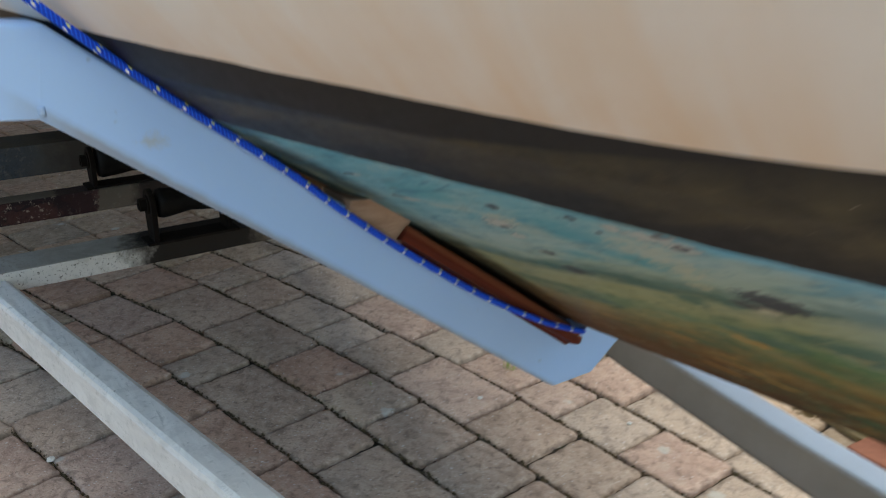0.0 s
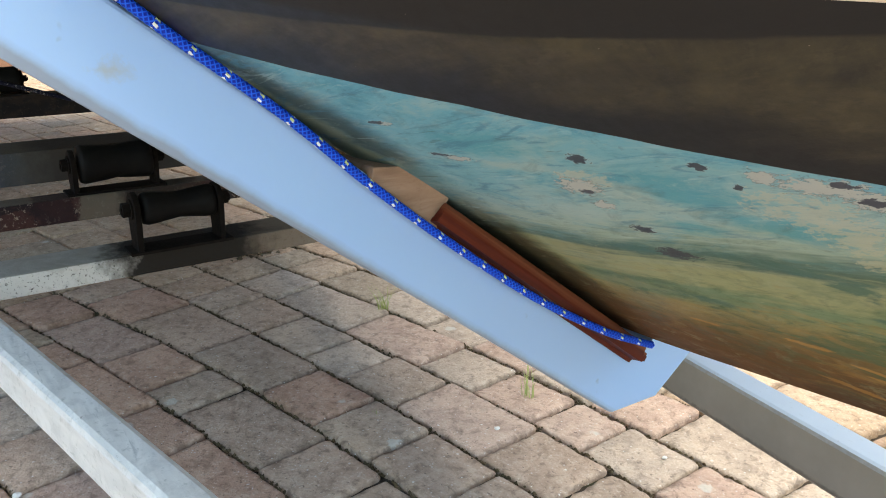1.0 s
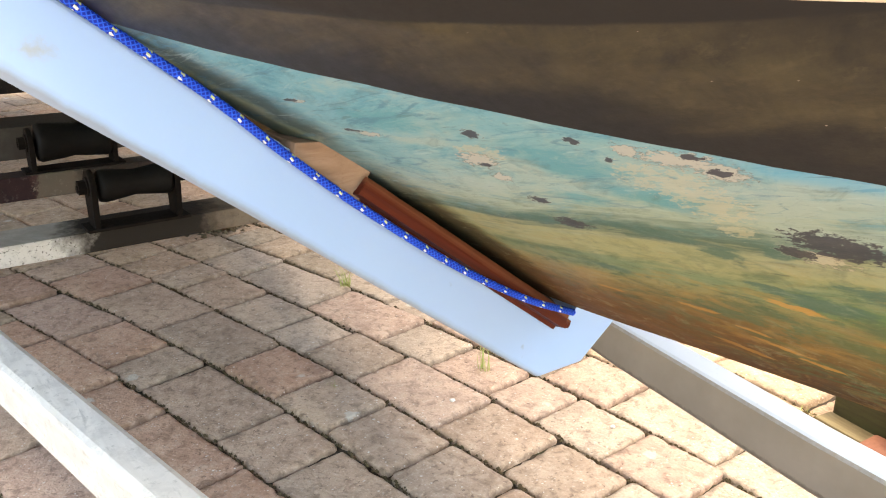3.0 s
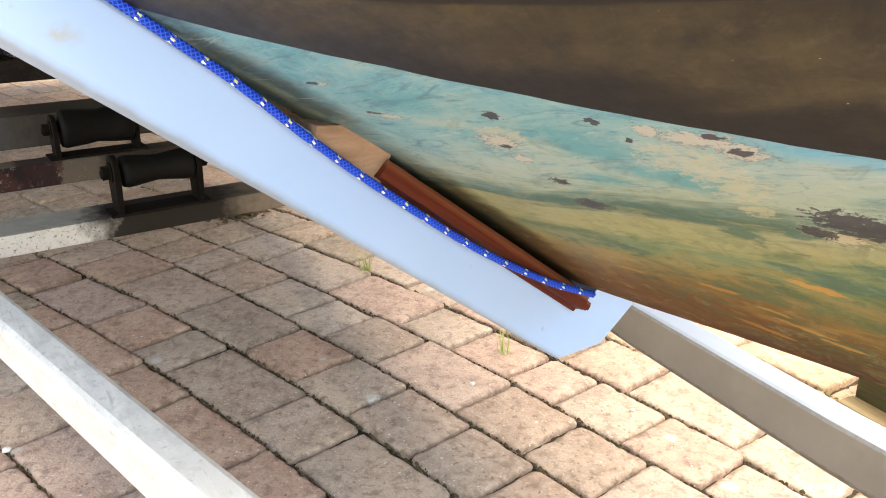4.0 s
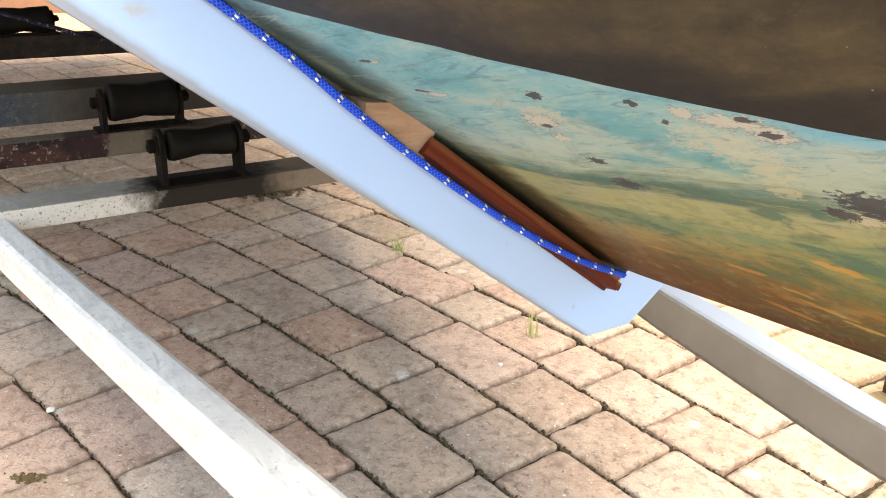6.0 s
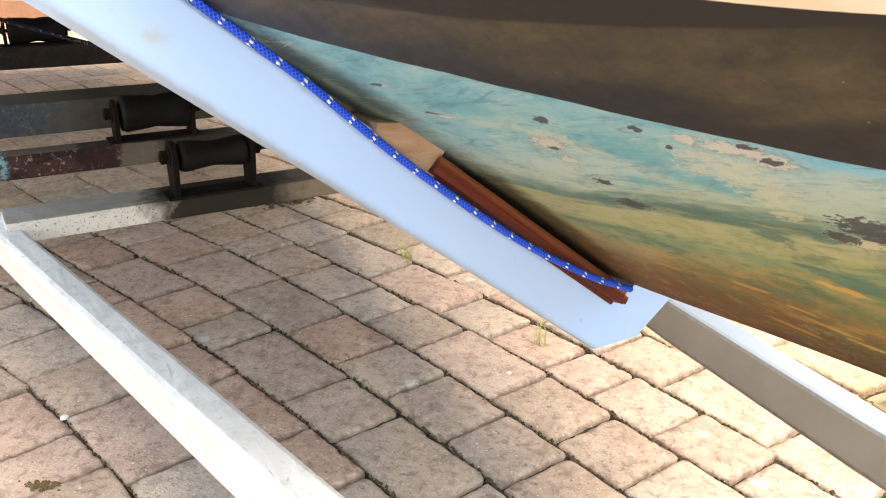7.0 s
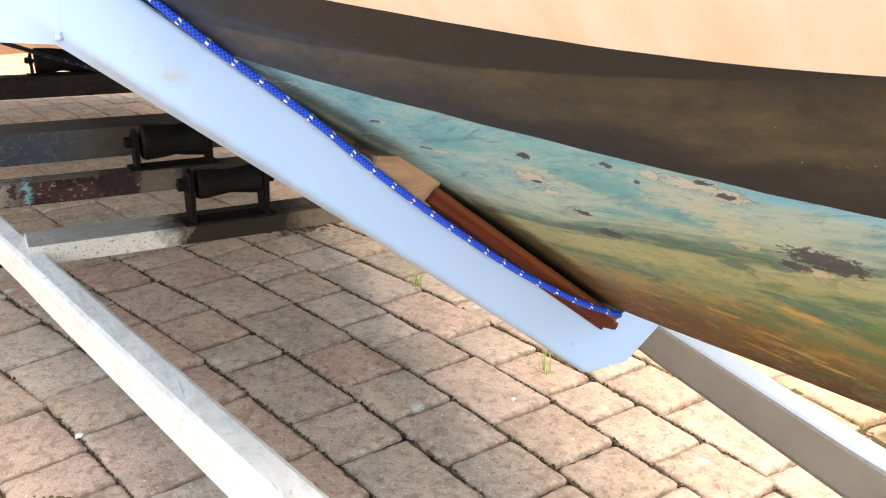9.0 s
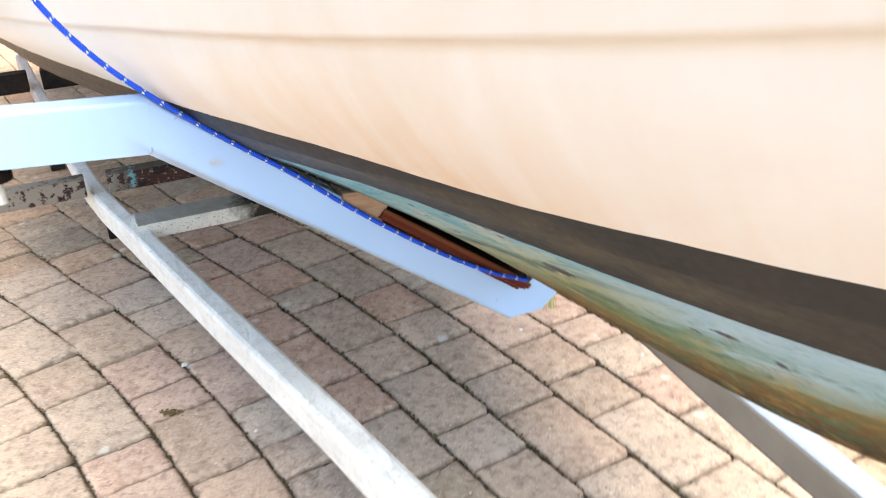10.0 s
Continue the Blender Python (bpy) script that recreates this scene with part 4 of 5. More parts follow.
part("rail_bracket", box(-1.885, -1.855, 0.058, 0.084, 0.272, 0.325, 0.004), M_BRACKET, trailer)
part("clamp_cap", lathe([(0.0, 0.004), (0.001, 0.020), (0.014, 0.021), (0.016, 0.010)], Matrix.Translation((-0.605, -0.043, 0.829)) @ Matrix.Rotation(radians(90), 4, "X"), 16), M_BRACKET, trailer)
part("clamp_bolt", lathe([(0.0, 0.008), (0.026, 0.008)], Matrix.Translation((-0.605, -0.043, 0.803)) @ Matrix.Rotation(radians(90), 4, "X"), 12), M_GALV, trailer)


def keel_roller(u, v0, z, length, base, end, waist):
    """A waisted rubber roller on a bolt between two round-headed upright plates."""
    at = Matrix.Translation((u, v0, z))
    prof = [(0.0, 0.4 * end), (0.002, 0.92 * end), (0.010, end), (0.022, 0.97 * end), (0.35 * length, waist + 0.08 * end), (0.5 * length, waist), (0.65 * length, waist + 0.08 * end), (length - 0.022, 0.97 * end), (length - 0.010, end),
            (length - 0.002, 0.92 * end), (length, 0.4 * end)]
    ob = part("keel_roller", lathe(prof, at), M_RUBBER, trailer, "black rubber keel roller", True)
    for y in (-0.011, length + 0.005):
        t = 0.010
        head = [(0.031 * math.cos(a), z + 0.002 + 0.031 * math.sin(a)) for a in (radians(-20 + 22 * i) for i in range(11))]
        bm = prism([(0.024, base)] + head + [(-0.024, base)], -t / 2, t / 2, 0.0025)
        m = Matrix.Translation((u, v0 + y, 0)) @ Matrix.Rotation(radians(90), 4, "Z")
        bmesh.ops.transform(bm, matrix=m, verts=bm.verts)
        part("bracket", bm, M_BRACKET, ob)
    for y, s in ((-0.016, -1), (length + 0.010, 1)):
        part("washer", lathe([(min(0, s * 0.003), 0.019), (max(0, s * 0.003), 0.019)], Matrix.Translation((u, v0 + y, z + 0.002)), 16), M_BRACKET, ob)
        part("nut", lathe([(min(0, s * 0.013), 0.0135), (max(0, s * 0.013), 0.0135)], Matrix.Translation((u, v0 + y + s * 0.003, z + 0.002)), 6), M_BRACKET, ob)
    part("spindle", lathe([(-0.034, 0.007), (length + 0.030, 0.007)], at, 10), M_BRACKET, ob)
    part("foot_plate", box(u - 0.030, u + 0.028, v0 - 0.030, v0 + length + 0.024, base, base + 0.006, 0.002), M_BRACKET, ob)


keel_roller(-1.575, 0.432, 0.478, 0.132, 0.401, 0.030, 0.0235)
keel_roller(-1.945, 0.400, 0.497, 0.150, 0.436, 0.042, 0.035)
keel_roller(-3.65, 0.322, 0.518, 0.200, 0.462, 0.050, 0.043)


# ---- boat ----
def spline(xs, ys):
    def f(x):
        return float(np.interp(x, xs, ys))
    return f


keel_z = spline([-2.7, -1.2, -0.55, -0.42, -0.32, -0.14, 0.035, 0.3, 0.55, 0.75, 0.9], [0.53, 0.53, 0.551, 0.566, 0.573, 0.589, 0.618, 0.695, 0.82, 0.98, 1.16])
edge_w = spline([-2.7, -1.5, -1.05, -0.85, -0.70, -0.56, -0.46, -0.39, -0.30, -0.20, -0.10, 0.0, 0.11, 0.3, 0.6, 0.9], [0.77, 0.735, 0.66, 0.608, 0.543, 0.462, 0.378, 0.338, 0.287, 0.250, 0.219, 0.203, 0.169, 0.125, 0.06, 0.012])
edge_z = spline([-2.7, -1.05, -0.85, -0.70, -0.56, -0.46, -0.39, -0.30, -0.20, -0.10, 0.0, 0.11, 0.3, 0.6, 0.9], [0.955, 0.937, 0.930, 0.918, 0.890, 0.8695, 0.8612, 0.8503, 0.8455, 0.851, 0.866, 0.872, 0.90, 1.0, 1.19])
turq_w = spline([-2.7, -1.05, -0.85, -0.70, -0.62, -0.53, -0.46, -0.39, -0.31, -0.22, -0.10, 0.06, 0.3, 0.6, 0.9], [0.75, 0.64, 0.585, 0.515, 0.440, 0.350, 0.290, 0.252, 0.218, 0.188, 0.152, 0.112, 0.07, 0.03, 0.008])
turq_z = spline([-2.7, -1.05, -0.85, -0.70, -0.62, -0.53, -0.46, -0.39, -0.31, -0.22, -0.10, 0.06, 0.3, 0.6, 0.9], [0.925, 0.905, 0.895, 0.878, 0.842, 0.810, 0.796, 0.787, 0.778, 0.775, 0.772, 0.778, 0.81, 0.92, 1.175])
lap_w = spline([-2.7, -1.2, -0.7, -0.36, -0.1, 0.11, 0.35, 0.6, 0.9], [0.82, 0.73, 0.60, 0.385, 0.300, 0.245, 0.185, 0.12, 0.03])
lap_z = spline([-2.7, -1.0, -0.36, -0.1, 0.11, 0.6, 0.9], [0.95 + 0.05, 0.985, 0.984, 1.005, 1.028, 1.10, 1.22])


def smooth(f, u, h=0.05):
    return sum(w * f(u + k * h) for k, w in ((-2, 1), (-1, 2), (0, 3), (1, 2), (2, 1))) / 9


def section(u):
    """Half a cross-section at u: (distance from the middle, height, zone of the strip that ends here)."""
    k, we, ze, wt, zt = (smooth(f, u) for f in (keel_z, edge_w, edge_z, turq_w, turq_z))
    wl, zl = smooth(lap_w, u), smooth(lap_z, u)
    rows = [(0.0, k, 0)]
    bulge = (0.012 + 0.026 * min(max((-0.46 - u) / 0.08, 0.0), 1.0)) * min(1.0, wt / 0.2)
    hollow = 1.0 - 0.75 * min(max((-0.62 - u) / 0.2, 0.0), 1.0)
    for i in range(1, 11):
        f = i / 10
        rows.append((wt * f, k + (zt - k) * f ** hollow + bulge * 4 * f * (1 - f) * 0.25, 0))
    for f, out in ((0.35, 0.001), (0.62, 0.003), (0.68, 0.0035), (1.0, 0.0)):
        rows.append((wt + (we - wt) * f + out, zt + (ze - zt) * f - out, 1))
    for f in (0.15, 0.4, 0.7, 0.93, 1.0):
        rows.append((we + (wl - we) * f + 0.012 * 4 * f * (1 - f), ze + (zl - ze) * f, 2))
    rows.append((wl + 0.010, zl + 0.002, 2))
    rows.append((wl + 0.013, zl + 0.008, 2))
    # The unseen upper side is widened aft to cast more shade.
    for f in (0.3, 0.7, 1.0):
        rows.append((wl + 0.013 + (0.085 + 0.20 * min(max(-1.1 - u, 0.0), 1.0)) * f * min(1.0, wl / 0.2), zl + 0.008 + 0.30 * f, 2))
    return rows


boat = empty("boat", AXIS, "old sailing boat, cream topsides, black stripe, worn turquoise bottom paint", "boat")


def hull():
    # The unseen after length, to -6.3, is added to shade the ground below.
    us = [-6.3 + 0.09 * i for i in range(58)]
    while us[-1] < 0.35:
        us.append(us[-1] + 0.015)
    while us[-1] < 0.9:
        us.append(us[-1] + 0.05)
    bm = bmesh.new()
    lay = bm.loops.layers.uv.new("UVMap")
    share = bm.verts.layers.float.new("stripe")
    for side in (-1, 1):
        grid, girth = [], []
        for u in us:
            rows = section(u)
            g, line, gs = 0.0, [], []
            for i, (w, z, zone) in enumerate(rows):
                if i:
                    g += math.hypot(w - rows[i - 1][0], z - rows[i - 1][1])
                wob = 0.0005 * noise.noise((u * 30, i * 3.1, side)) if zone < 2 and i else 0.0
                line.append(bm.verts.new((u, MID + side * (w + wob), z - wob)))
                line[-1][share] = i / 10 - 1.0 if i <= 10 else {11: 0.35, 12: 0.62, 13: 0.68, 14: 1.0}.get(i, 1.0)
                gs.append(g)
            grid.append(line)
            girth.append(gs)
        zones = [r[2] for r in section(0.0)]
        for a in range(len(us) - 1):
            for i in range(len(zones) - 1):
                f = bm.faces.new((grid[a][i], grid[a + 1][i], grid[a + 1][i + 1], grid[a][i + 1]))
                f.material_index = zones[i + 1]
                f.smooth = True
                for loop, (s, j) in zip(f.loops, ((a, i), (a + 1, i), (a + 1, i + 1), (a, i + 1))):
                    loop[lay].uv = (us[s], girth[s][j])
        if side == -1:
            first = grid
    # transom
    left, right = first[0], grid[0]
    for i in range(len(left) - 1):
        vs = [left[i], left[i + 1], right[i + 1], right[i]]
        f = bm.faces.new(vs)
        f.material_index = 2
    bmesh.ops.remove_doubles(bm, verts=bm.verts, dist=0.0004)
    return bm


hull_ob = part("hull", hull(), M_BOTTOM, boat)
hull_ob.data.materials.append(M_BLACK)
hull_ob.data.materials.append(M_CREAM)


# Unseen lid over the hull, added so that no light passes through it.
def deck():
    bm = bmesh.new()
    us = [-6.3 + 0.15 * i for i in range(49)]
    rows = []
    for u in us:
        w, z, _ = section(u)[-1]
        rows.append([bm.verts.new((u, MID + s * (w - 0.004), z - 0.004 + (0.03 if s == 0 else 0))) for s in (-1, 0, 1)])
    for a, b in zip(rows, rows[1:]):
        for i in range(2):
            bm.faces.new((a[i], a[i + 1], b[i + 1], b[i]))
    return bm


part("deck", deck(), M_DECK, boat)

# ---- timber pads between beam and hull ----
SLOPE = math.atan2(0.373, 0.4865)


def strip(sec, seed, length=0.272, wedge=0.0):
    """A moulded strip lying on the sloping beam: its section in x and height over the beam."""
    bm = bmesh.new()
    rings = []
    n = 16
    for i in range(n + 1):
        f = i / n
        s = length * f
        thick = 1.0 - 0.15 * f + 0.03 * noise.noise((s * 40, seed, 0))
        rise = 1.0 + wedge * f
        y, z = 0.3992 + s * math.cos(SLOPE), 0.6990 - s * math.sin(SLOPE)
        rings.append([bm.verts.new((x + 0.0008 * noise.noise((s * 60, k, seed)), y + h * thick * math.sin(SLOPE), z + h * thick * math.cos(SLOPE))) for k, (x, h) in enumerate((x, h * 0.6 if h < -0.01 else h * rise if x < -0.59 else h * (1.25 + 0.45 * f) if h > 0.003 else h) for x, h in sec)])
    for a, b in zip(rings, rings[1:]):
        for i in range(len(sec)):
            bm.faces.new((a[i], a[(i + 1) % len(sec)], b[(i + 1) % len(sec)], b[i]))
    bm.faces.new(rings[0])
    bm.faces.new(rings[-1][::-1])
    return bm


pad = empty("timber_pad", AXIS, "red-brown hardwood pad lying on the cradle beam under the hull", "timber pad")
# Board raised and coloured near-black to stand for the unlit gap under the hull.
part("board", strip([(-0.5830, 0.0008), (-0.5830, 0.0034), (-0.589, 0.0050), (-0.603, 0.0098), (-0.620, 0.0125), (-0.650, 0.0135), (-0.662, 0.0125), (-0.662, 0.0008)], 3, 0.299, 1.2), M_GAP_DARK, pad, "backing board, near-black for the unlit gap behind the strip")
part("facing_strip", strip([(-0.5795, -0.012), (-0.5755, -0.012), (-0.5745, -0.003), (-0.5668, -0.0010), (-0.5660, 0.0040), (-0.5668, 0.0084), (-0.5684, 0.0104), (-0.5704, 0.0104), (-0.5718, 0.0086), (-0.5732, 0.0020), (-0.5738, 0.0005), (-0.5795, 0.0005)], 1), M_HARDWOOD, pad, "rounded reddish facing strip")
for x, reach, lift in ((-0.570, 0.0, 0.003), (-0.5755, 0.010, 0.005), (-0.581, 0.016, 0.008)):
    part("splinter", box(-0.0028, 0.0026, -0.014, 0.008, -0.0032, 0.0028, 0.0012, m=pose(x, 0.3992 + (0.270 + reach) * math.cos(SLOPE) + lift * math.sin(SLOPE), 0.6990 - (0.270 + reach) * math.sin(SLOPE) + lift * math.cos(SLOPE), -math.degrees(SLOPE), 0, 400 * reach)), M_HARDWOOD, pad, "broken end of the pad")
packer = part("timber_packer", prism([(0.353, 0.7405), (0.372, 0.7388), (0.395, 0.7335), (0.4215, 0.7225), (0.4175, 0.7155), (0.4135, 0.7130), (0.4125, 0.7085), (0.4080, 0.7060), (0.4030, 0.6885), (0.351, 0.7275)], -0.63, -0.5745, 0.0012), M_SOFTWOOD)
packer.matrix_world = AXIS
tagged(packer, "raw pale timber wedge packed between beam and hull", "wedge")


# ---- rope ----
def rope():
    knots = [(-0.568, -0.02, 1.32), (-0.566, 0.012, 1.10), (-0.566, 0.045, 1.023), (-0.566, 0.083, 0.965), (-0.567, 0.132, 0.9125), (-0.571, 0.214, 0.8415), (-0.571, 0.292, 0.780), (-0.571, 0.350, 0.729),
             (-0.570, 0.409, 0.681), (-0.567, 0.490, 0.621), (-0.5585, 0.557, 0.580), (-0.5565, 0.600, 0.5595), (-0.5560, 0.617, 0.5520)]
    pts = [Vector(k) for k in knots]
    line = []
    for i in range(len(pts) - 1):
        p0, p1, p2, p3 = pts[max(i - 1, 0)], pts[i], pts[i + 1], pts[min(i + 2, len(pts) - 1)]
        steps = max(4, int((p2 - p1).length / 0.0006))
        for k in range(steps):
            t = k / steps
            line.append(0.5 * (2 * p1 + (p2 - p0) * t + (2 * p0 - 5 * p1 + 4 * p2 - p3) * t * t + (3 * p1 - p0 - 3 * p2 + p3) * t ** 3))
    line.append(pts[-1])
    bm = bmesh.new()
    lay = bm.loops.layers.uv.new("UVMap")
    around = 36
    rings, ss, s = [], [], 0.0
    for i, p in enumerate(line):
        if i:
            s += (p - line[i - 1]).length
        d = (line[min(i + 1, len(line) - 1)] - line[max(i - 1, 0)]).normalized()
        side = d.cross(Vector((1, 0, 0.2))).normalized()
        up = side.cross(d).normalized()
        ring = []
        for k in range(around):
            a = 2 * math.pi * k / around
            lump = max(math.sin(5 * a + s * 1750), math.sin(5 * a - s * 1750))
            r = 0.0029 + 0.00035 * lump
            ring.append(bm.verts.new(p + side * (r * math.cos(a)) + up * (r * math.sin(a))))
        rings.append(ring)
        ss.append(s)
    for i in range(len(rings) - 1):
        for k in range(around):
            k2 = (k + 1) % around
            f = bm.faces.new((rings[i][k], rings[i][k2], rings[i + 1][k2], rings[i + 1][k]))
            f.smooth = True
            for loop, uv in zip(f.loops, ((k, i), (k + 1, i), (k + 1, i + 1), (k, i + 1))):
                loop[lay].uv = (uv[0] / around, ss[uv[1]])
    bm.faces.new(rings[-1])
    return bm


def rope_line(knots, radius):
    """A thin slack line: round in section through its knots."""
    bm = bmesh.new()
    rings = []
    pts = [Vector(k) for k in knots]
    for i, p in enumerate(pts):
        d = (pts[min(i + 1, len(pts) - 1)] - pts[max(i - 1, 0)]).normalized()
        side = d.cross(Vector((1, 0, 0.2))).normalized()
        up = side.cross(d).normalized()
        rings.append([bm.verts.new(p + side * (radius * math.cos(k * math.pi / 4)) + up * (radius * math.sin(k * math.pi / 4))) for k in range(8)])
    for a, b in zip(rings, rings[1:]):
        for k in range(8):
            bm.faces.new((a[k], a[(k + 1) % 8], b[(k + 1) % 8], b[k]))
    return bm


rope_ob = part("rope", rope(), M_ROPE)
rope_ob.matrix_world = AXIS
tagged(rope_ob, "taut blue braided rope with pale flecks, lying along the cradle beam", "rope")

line_ob = part("rope", rope_line([(-3.0, -0.17 + 0.0105 * i * 4, 0.778 - 0.0155 * i + 0.0006 * (i - 10) ** 2 * 0.2) for i in range(20)], 0.007), M_LINE, smooth=True)
line_ob.matrix_world = AXIS
tagged(line_ob, "thin dark rope with pale flecks slung under the hull", "rope")

# ---- things on the paving ----
block = part("timber_block", box(0.0, 0.26, 0.0, 0.09, 0, 0.095, 0.006), M_MOSSWOOD)
block.matrix_world = pose(-0.540, 1.680, 0, 0, 0, -18)
tagged(block, "dark green mossy timber block lying on the paving", "timber block")
slat = part("timber_offcut", box(0.0, 0.112, 0.0, 0.046, 0, 0.013, 0.002), M_OLDWOOD)
slat.matrix_world = pose(-0.556, 1.637, 0.0, 0, 0, -17)
tagged(slat, "thin weathered timber offcut on the paving beside a mossy block", "timber offcut")
brick = part("loose_brick", box(0.0, 0.20, -0.098, 0.0, 0, 0.030, 0.005), M_BRICK)
brick.matrix_world = pose(-0.440, 1.628, 0, 0, 0, -12)
tagged(brick, "loose red clay brick on the paving", "brick")


def tuft(x, y, blades, height, seed):
    rng = random.Random(seed)
    bm = bmesh.new()
    for _ in range(blades):
        a, lean, h = rng.uniform(0, 6.28), rng.uniform(0.1, 0.7), height * rng.uniform(0.5, 1.0)
        bx, by = rng.uniform(-0.012, 0.012), rng.uniform(-0.012, 0.012)
        w = rng.uniform(0.0009, 0.0017)
        dx, dy = math.cos(a), math.sin(a)
        rings = []
        for f in (0, 0.4, 0.75, 1.0):
            off = lean * h * f * f
            c = Vector((bx + dx * off, by + dy * off, h * f * (1 - 0.25 * lean * f)))
            ww = w * (1 - f) + 0.0001
            rings.append([bm.verts.new(c + Vector((-dy * ww, dx * ww, 0))), bm.verts.new(c + Vector((dy * ww, -dx * ww, 0))), bm.verts.new(c + Vector((dx * ww, dy * ww, 0.0004)))])
        for p, q in zip(rings, rings[1:]):
            for i in range(3):
                bm.faces.new((p[i], p[(i + 1) % 3], q[(i + 1) % 3], q[i]))
    ob = part("grass_tuft", bm, M_GRASS)
    ob.matrix_world = pose(x, y, -0.012)
    return tagged(ob, "thin green grass tuft growing in a paving joint", "grass", "grass in the joints")


# ---- paving ----
pavement = empty("pavement", pose(0, 0, 0), "driveway of tumbled concrete setts in mixed brown and grey", "paving", kind="structure")
COURSE, FIRST = 0.1645, 0.905
JOINTS = {
    3: [-1.613, -1.43, -1.235, -1.05, -0.871, -0.61], 2: [-2.064, -1.736, -1.442, -1.263, -1.08, -0.943, -0.767, -0.594, -0.33],
    1: [-2.082, -1.878, -1.669, -1.515, -1.325, -1.059, -0.872, -0.703, -0.43], 0: [-2.391, -2.167, -1.865, -1.58, -1.376, -1.192, -1.005, -0.836, -0.57],
    -1: [-2.28, -1.968, -1.762, -1.616, -1.316, -1.135, -0.871, -0.716], -2: [-1.978, -1.673, -1.478, -1.197, -1.012],
    -3: [-2.136, -1.938, -1.735, -1.533, -1.25, -1.064, -0.937], -4: [-2.28, -1.965, -1.665, -1.455, -1.314, -1.04], -5: [-2.075, -1.76, -1.55, -1.268, -1.121], -6: [-1.625, -1.465, -1.277],
}

# the setts' colours course by course, from the one before the first joint: grey, umber (dark), red-brown, pinkish, tan;
# also picked paler where more light falls
TONES = {3: "ttptptt", 2: "ttptpptptt", 1: "gdttgpdgtt", 0: "drdgrgdgdt", -1: "rprgddgtg", -2: "rrrrrg", -3: "dttdptdg", -4: "ttgppdd", -5: "ttgtpp", -6: "tttt"}


def sett(length, width, seed):
    """One tumbled sett, its top's middle at the origin: knocked corners, crumbling edges."""
    rng = random.Random(seed)
    a, b = length / 2, width / 2
    outline = []
    for cx, cy, q in ((1, 1, 0), (-1, 1, 1), (-1, -1, 2), (1, -1, 3)):
        r = rng.choice((0.005, 0.007, 0.009, 0.011, 0.014, 0.019))
        for k in (0, 0.5, 1):
            ang = (q + 0.08 + 0.84 * k) * math.pi / 2
            outline.append((cx * (a - r) + r * math.cos(ang), cy * (b - r) + r * math.sin(ang)))
        nx, ny = {0: (0, 1), 1: (-1, 0), 2: (0, -1), 3: (1, 0)}[q]
        tx, ty = -ny, nx
        for f in (-0.6, -0.45, -0.3, -0.15, 0.0, 0.15, 0.3, 0.45, 0.6):
            t = f + rng.uniform(-0.04, 0.04)
            chip = 0.0022 * noise.noise((7.0 * f, q, seed * 0.37)) + rng.choice((-0.0008, 0.0, 0.0006, 0.002, 0.0045)) * rng.random()
            outline.append((nx * (a - chip) + tx * t * a, ny * (b - chip) + ty * t * b))
    verts, faces = [(0, 0, rng.uniform(-0.0005, 0.0015))], []
    k = len(outline)
    for inset, z in ((0.014, 0.0), (0.0040, -0.0010), (0.0, -0.0050), (-0.001, -0.03)):
        for x, y in outline:
            d = math.hypot(x, y)
            f = (d - inset * (1.0 + rng.uniform(-0.5, 0.5))) / d
            verts.append((x * f, y * f, z + (rng.uniform(-0.0007, 0.0007) if z > -0.02 else 0)))
    for i in range(k):
        j = (i + 1) % k
        faces.append((0, 1 + i, 1 + j))
        for r in range(3):
            faces.append((1 + r * k + i, 1 + (r + 1) * k + i, 1 + (r + 1) * k + j, 1 + r * k + j))
    return verts, faces


STRAY = {-1: (-8, -4, 4, 4, 0, 0), 0: (-60, -18, 3, 2, -6, -8), 1: (-10, 16, 11, 4, -10, -14), 2: (18, 26, 12, 12, -12, -12), 3: (40, 42, 20, -4, -20, -50)}


def bow(x, k):
    """The courses run in a slight arc, stronger on the near side, and stray from it by some millimetres."""
    stray = 0.001 * float(np.interp(x, (-2.6, -2.1, -1.6, -1.1, -0.7, -0.5), STRAY[min(k, 3)])) if k >= -1 else 0.0
    if k < 0:
        d = -0.95 - x
        if d < 0:
            return stray - max(0.0, 0.055 + 0.018 * k) * min(d * d, 1.5)
        d = min(d, 3.2)
        return stray - (0.03 + 0.02 * min(-k, 7)) * (d * d if d < 1.3 else 1.69 + 2.0 * (d - 1.3))
    d = x + 1.15
    c = 0.055 if d > 0 else 0.05
    d = min(abs(d), 1.3 if d > 0 else 3.0)
    return stray - c * (d * d if d < 0.7 else 0.49 + 1.4 * (d - 0.7))


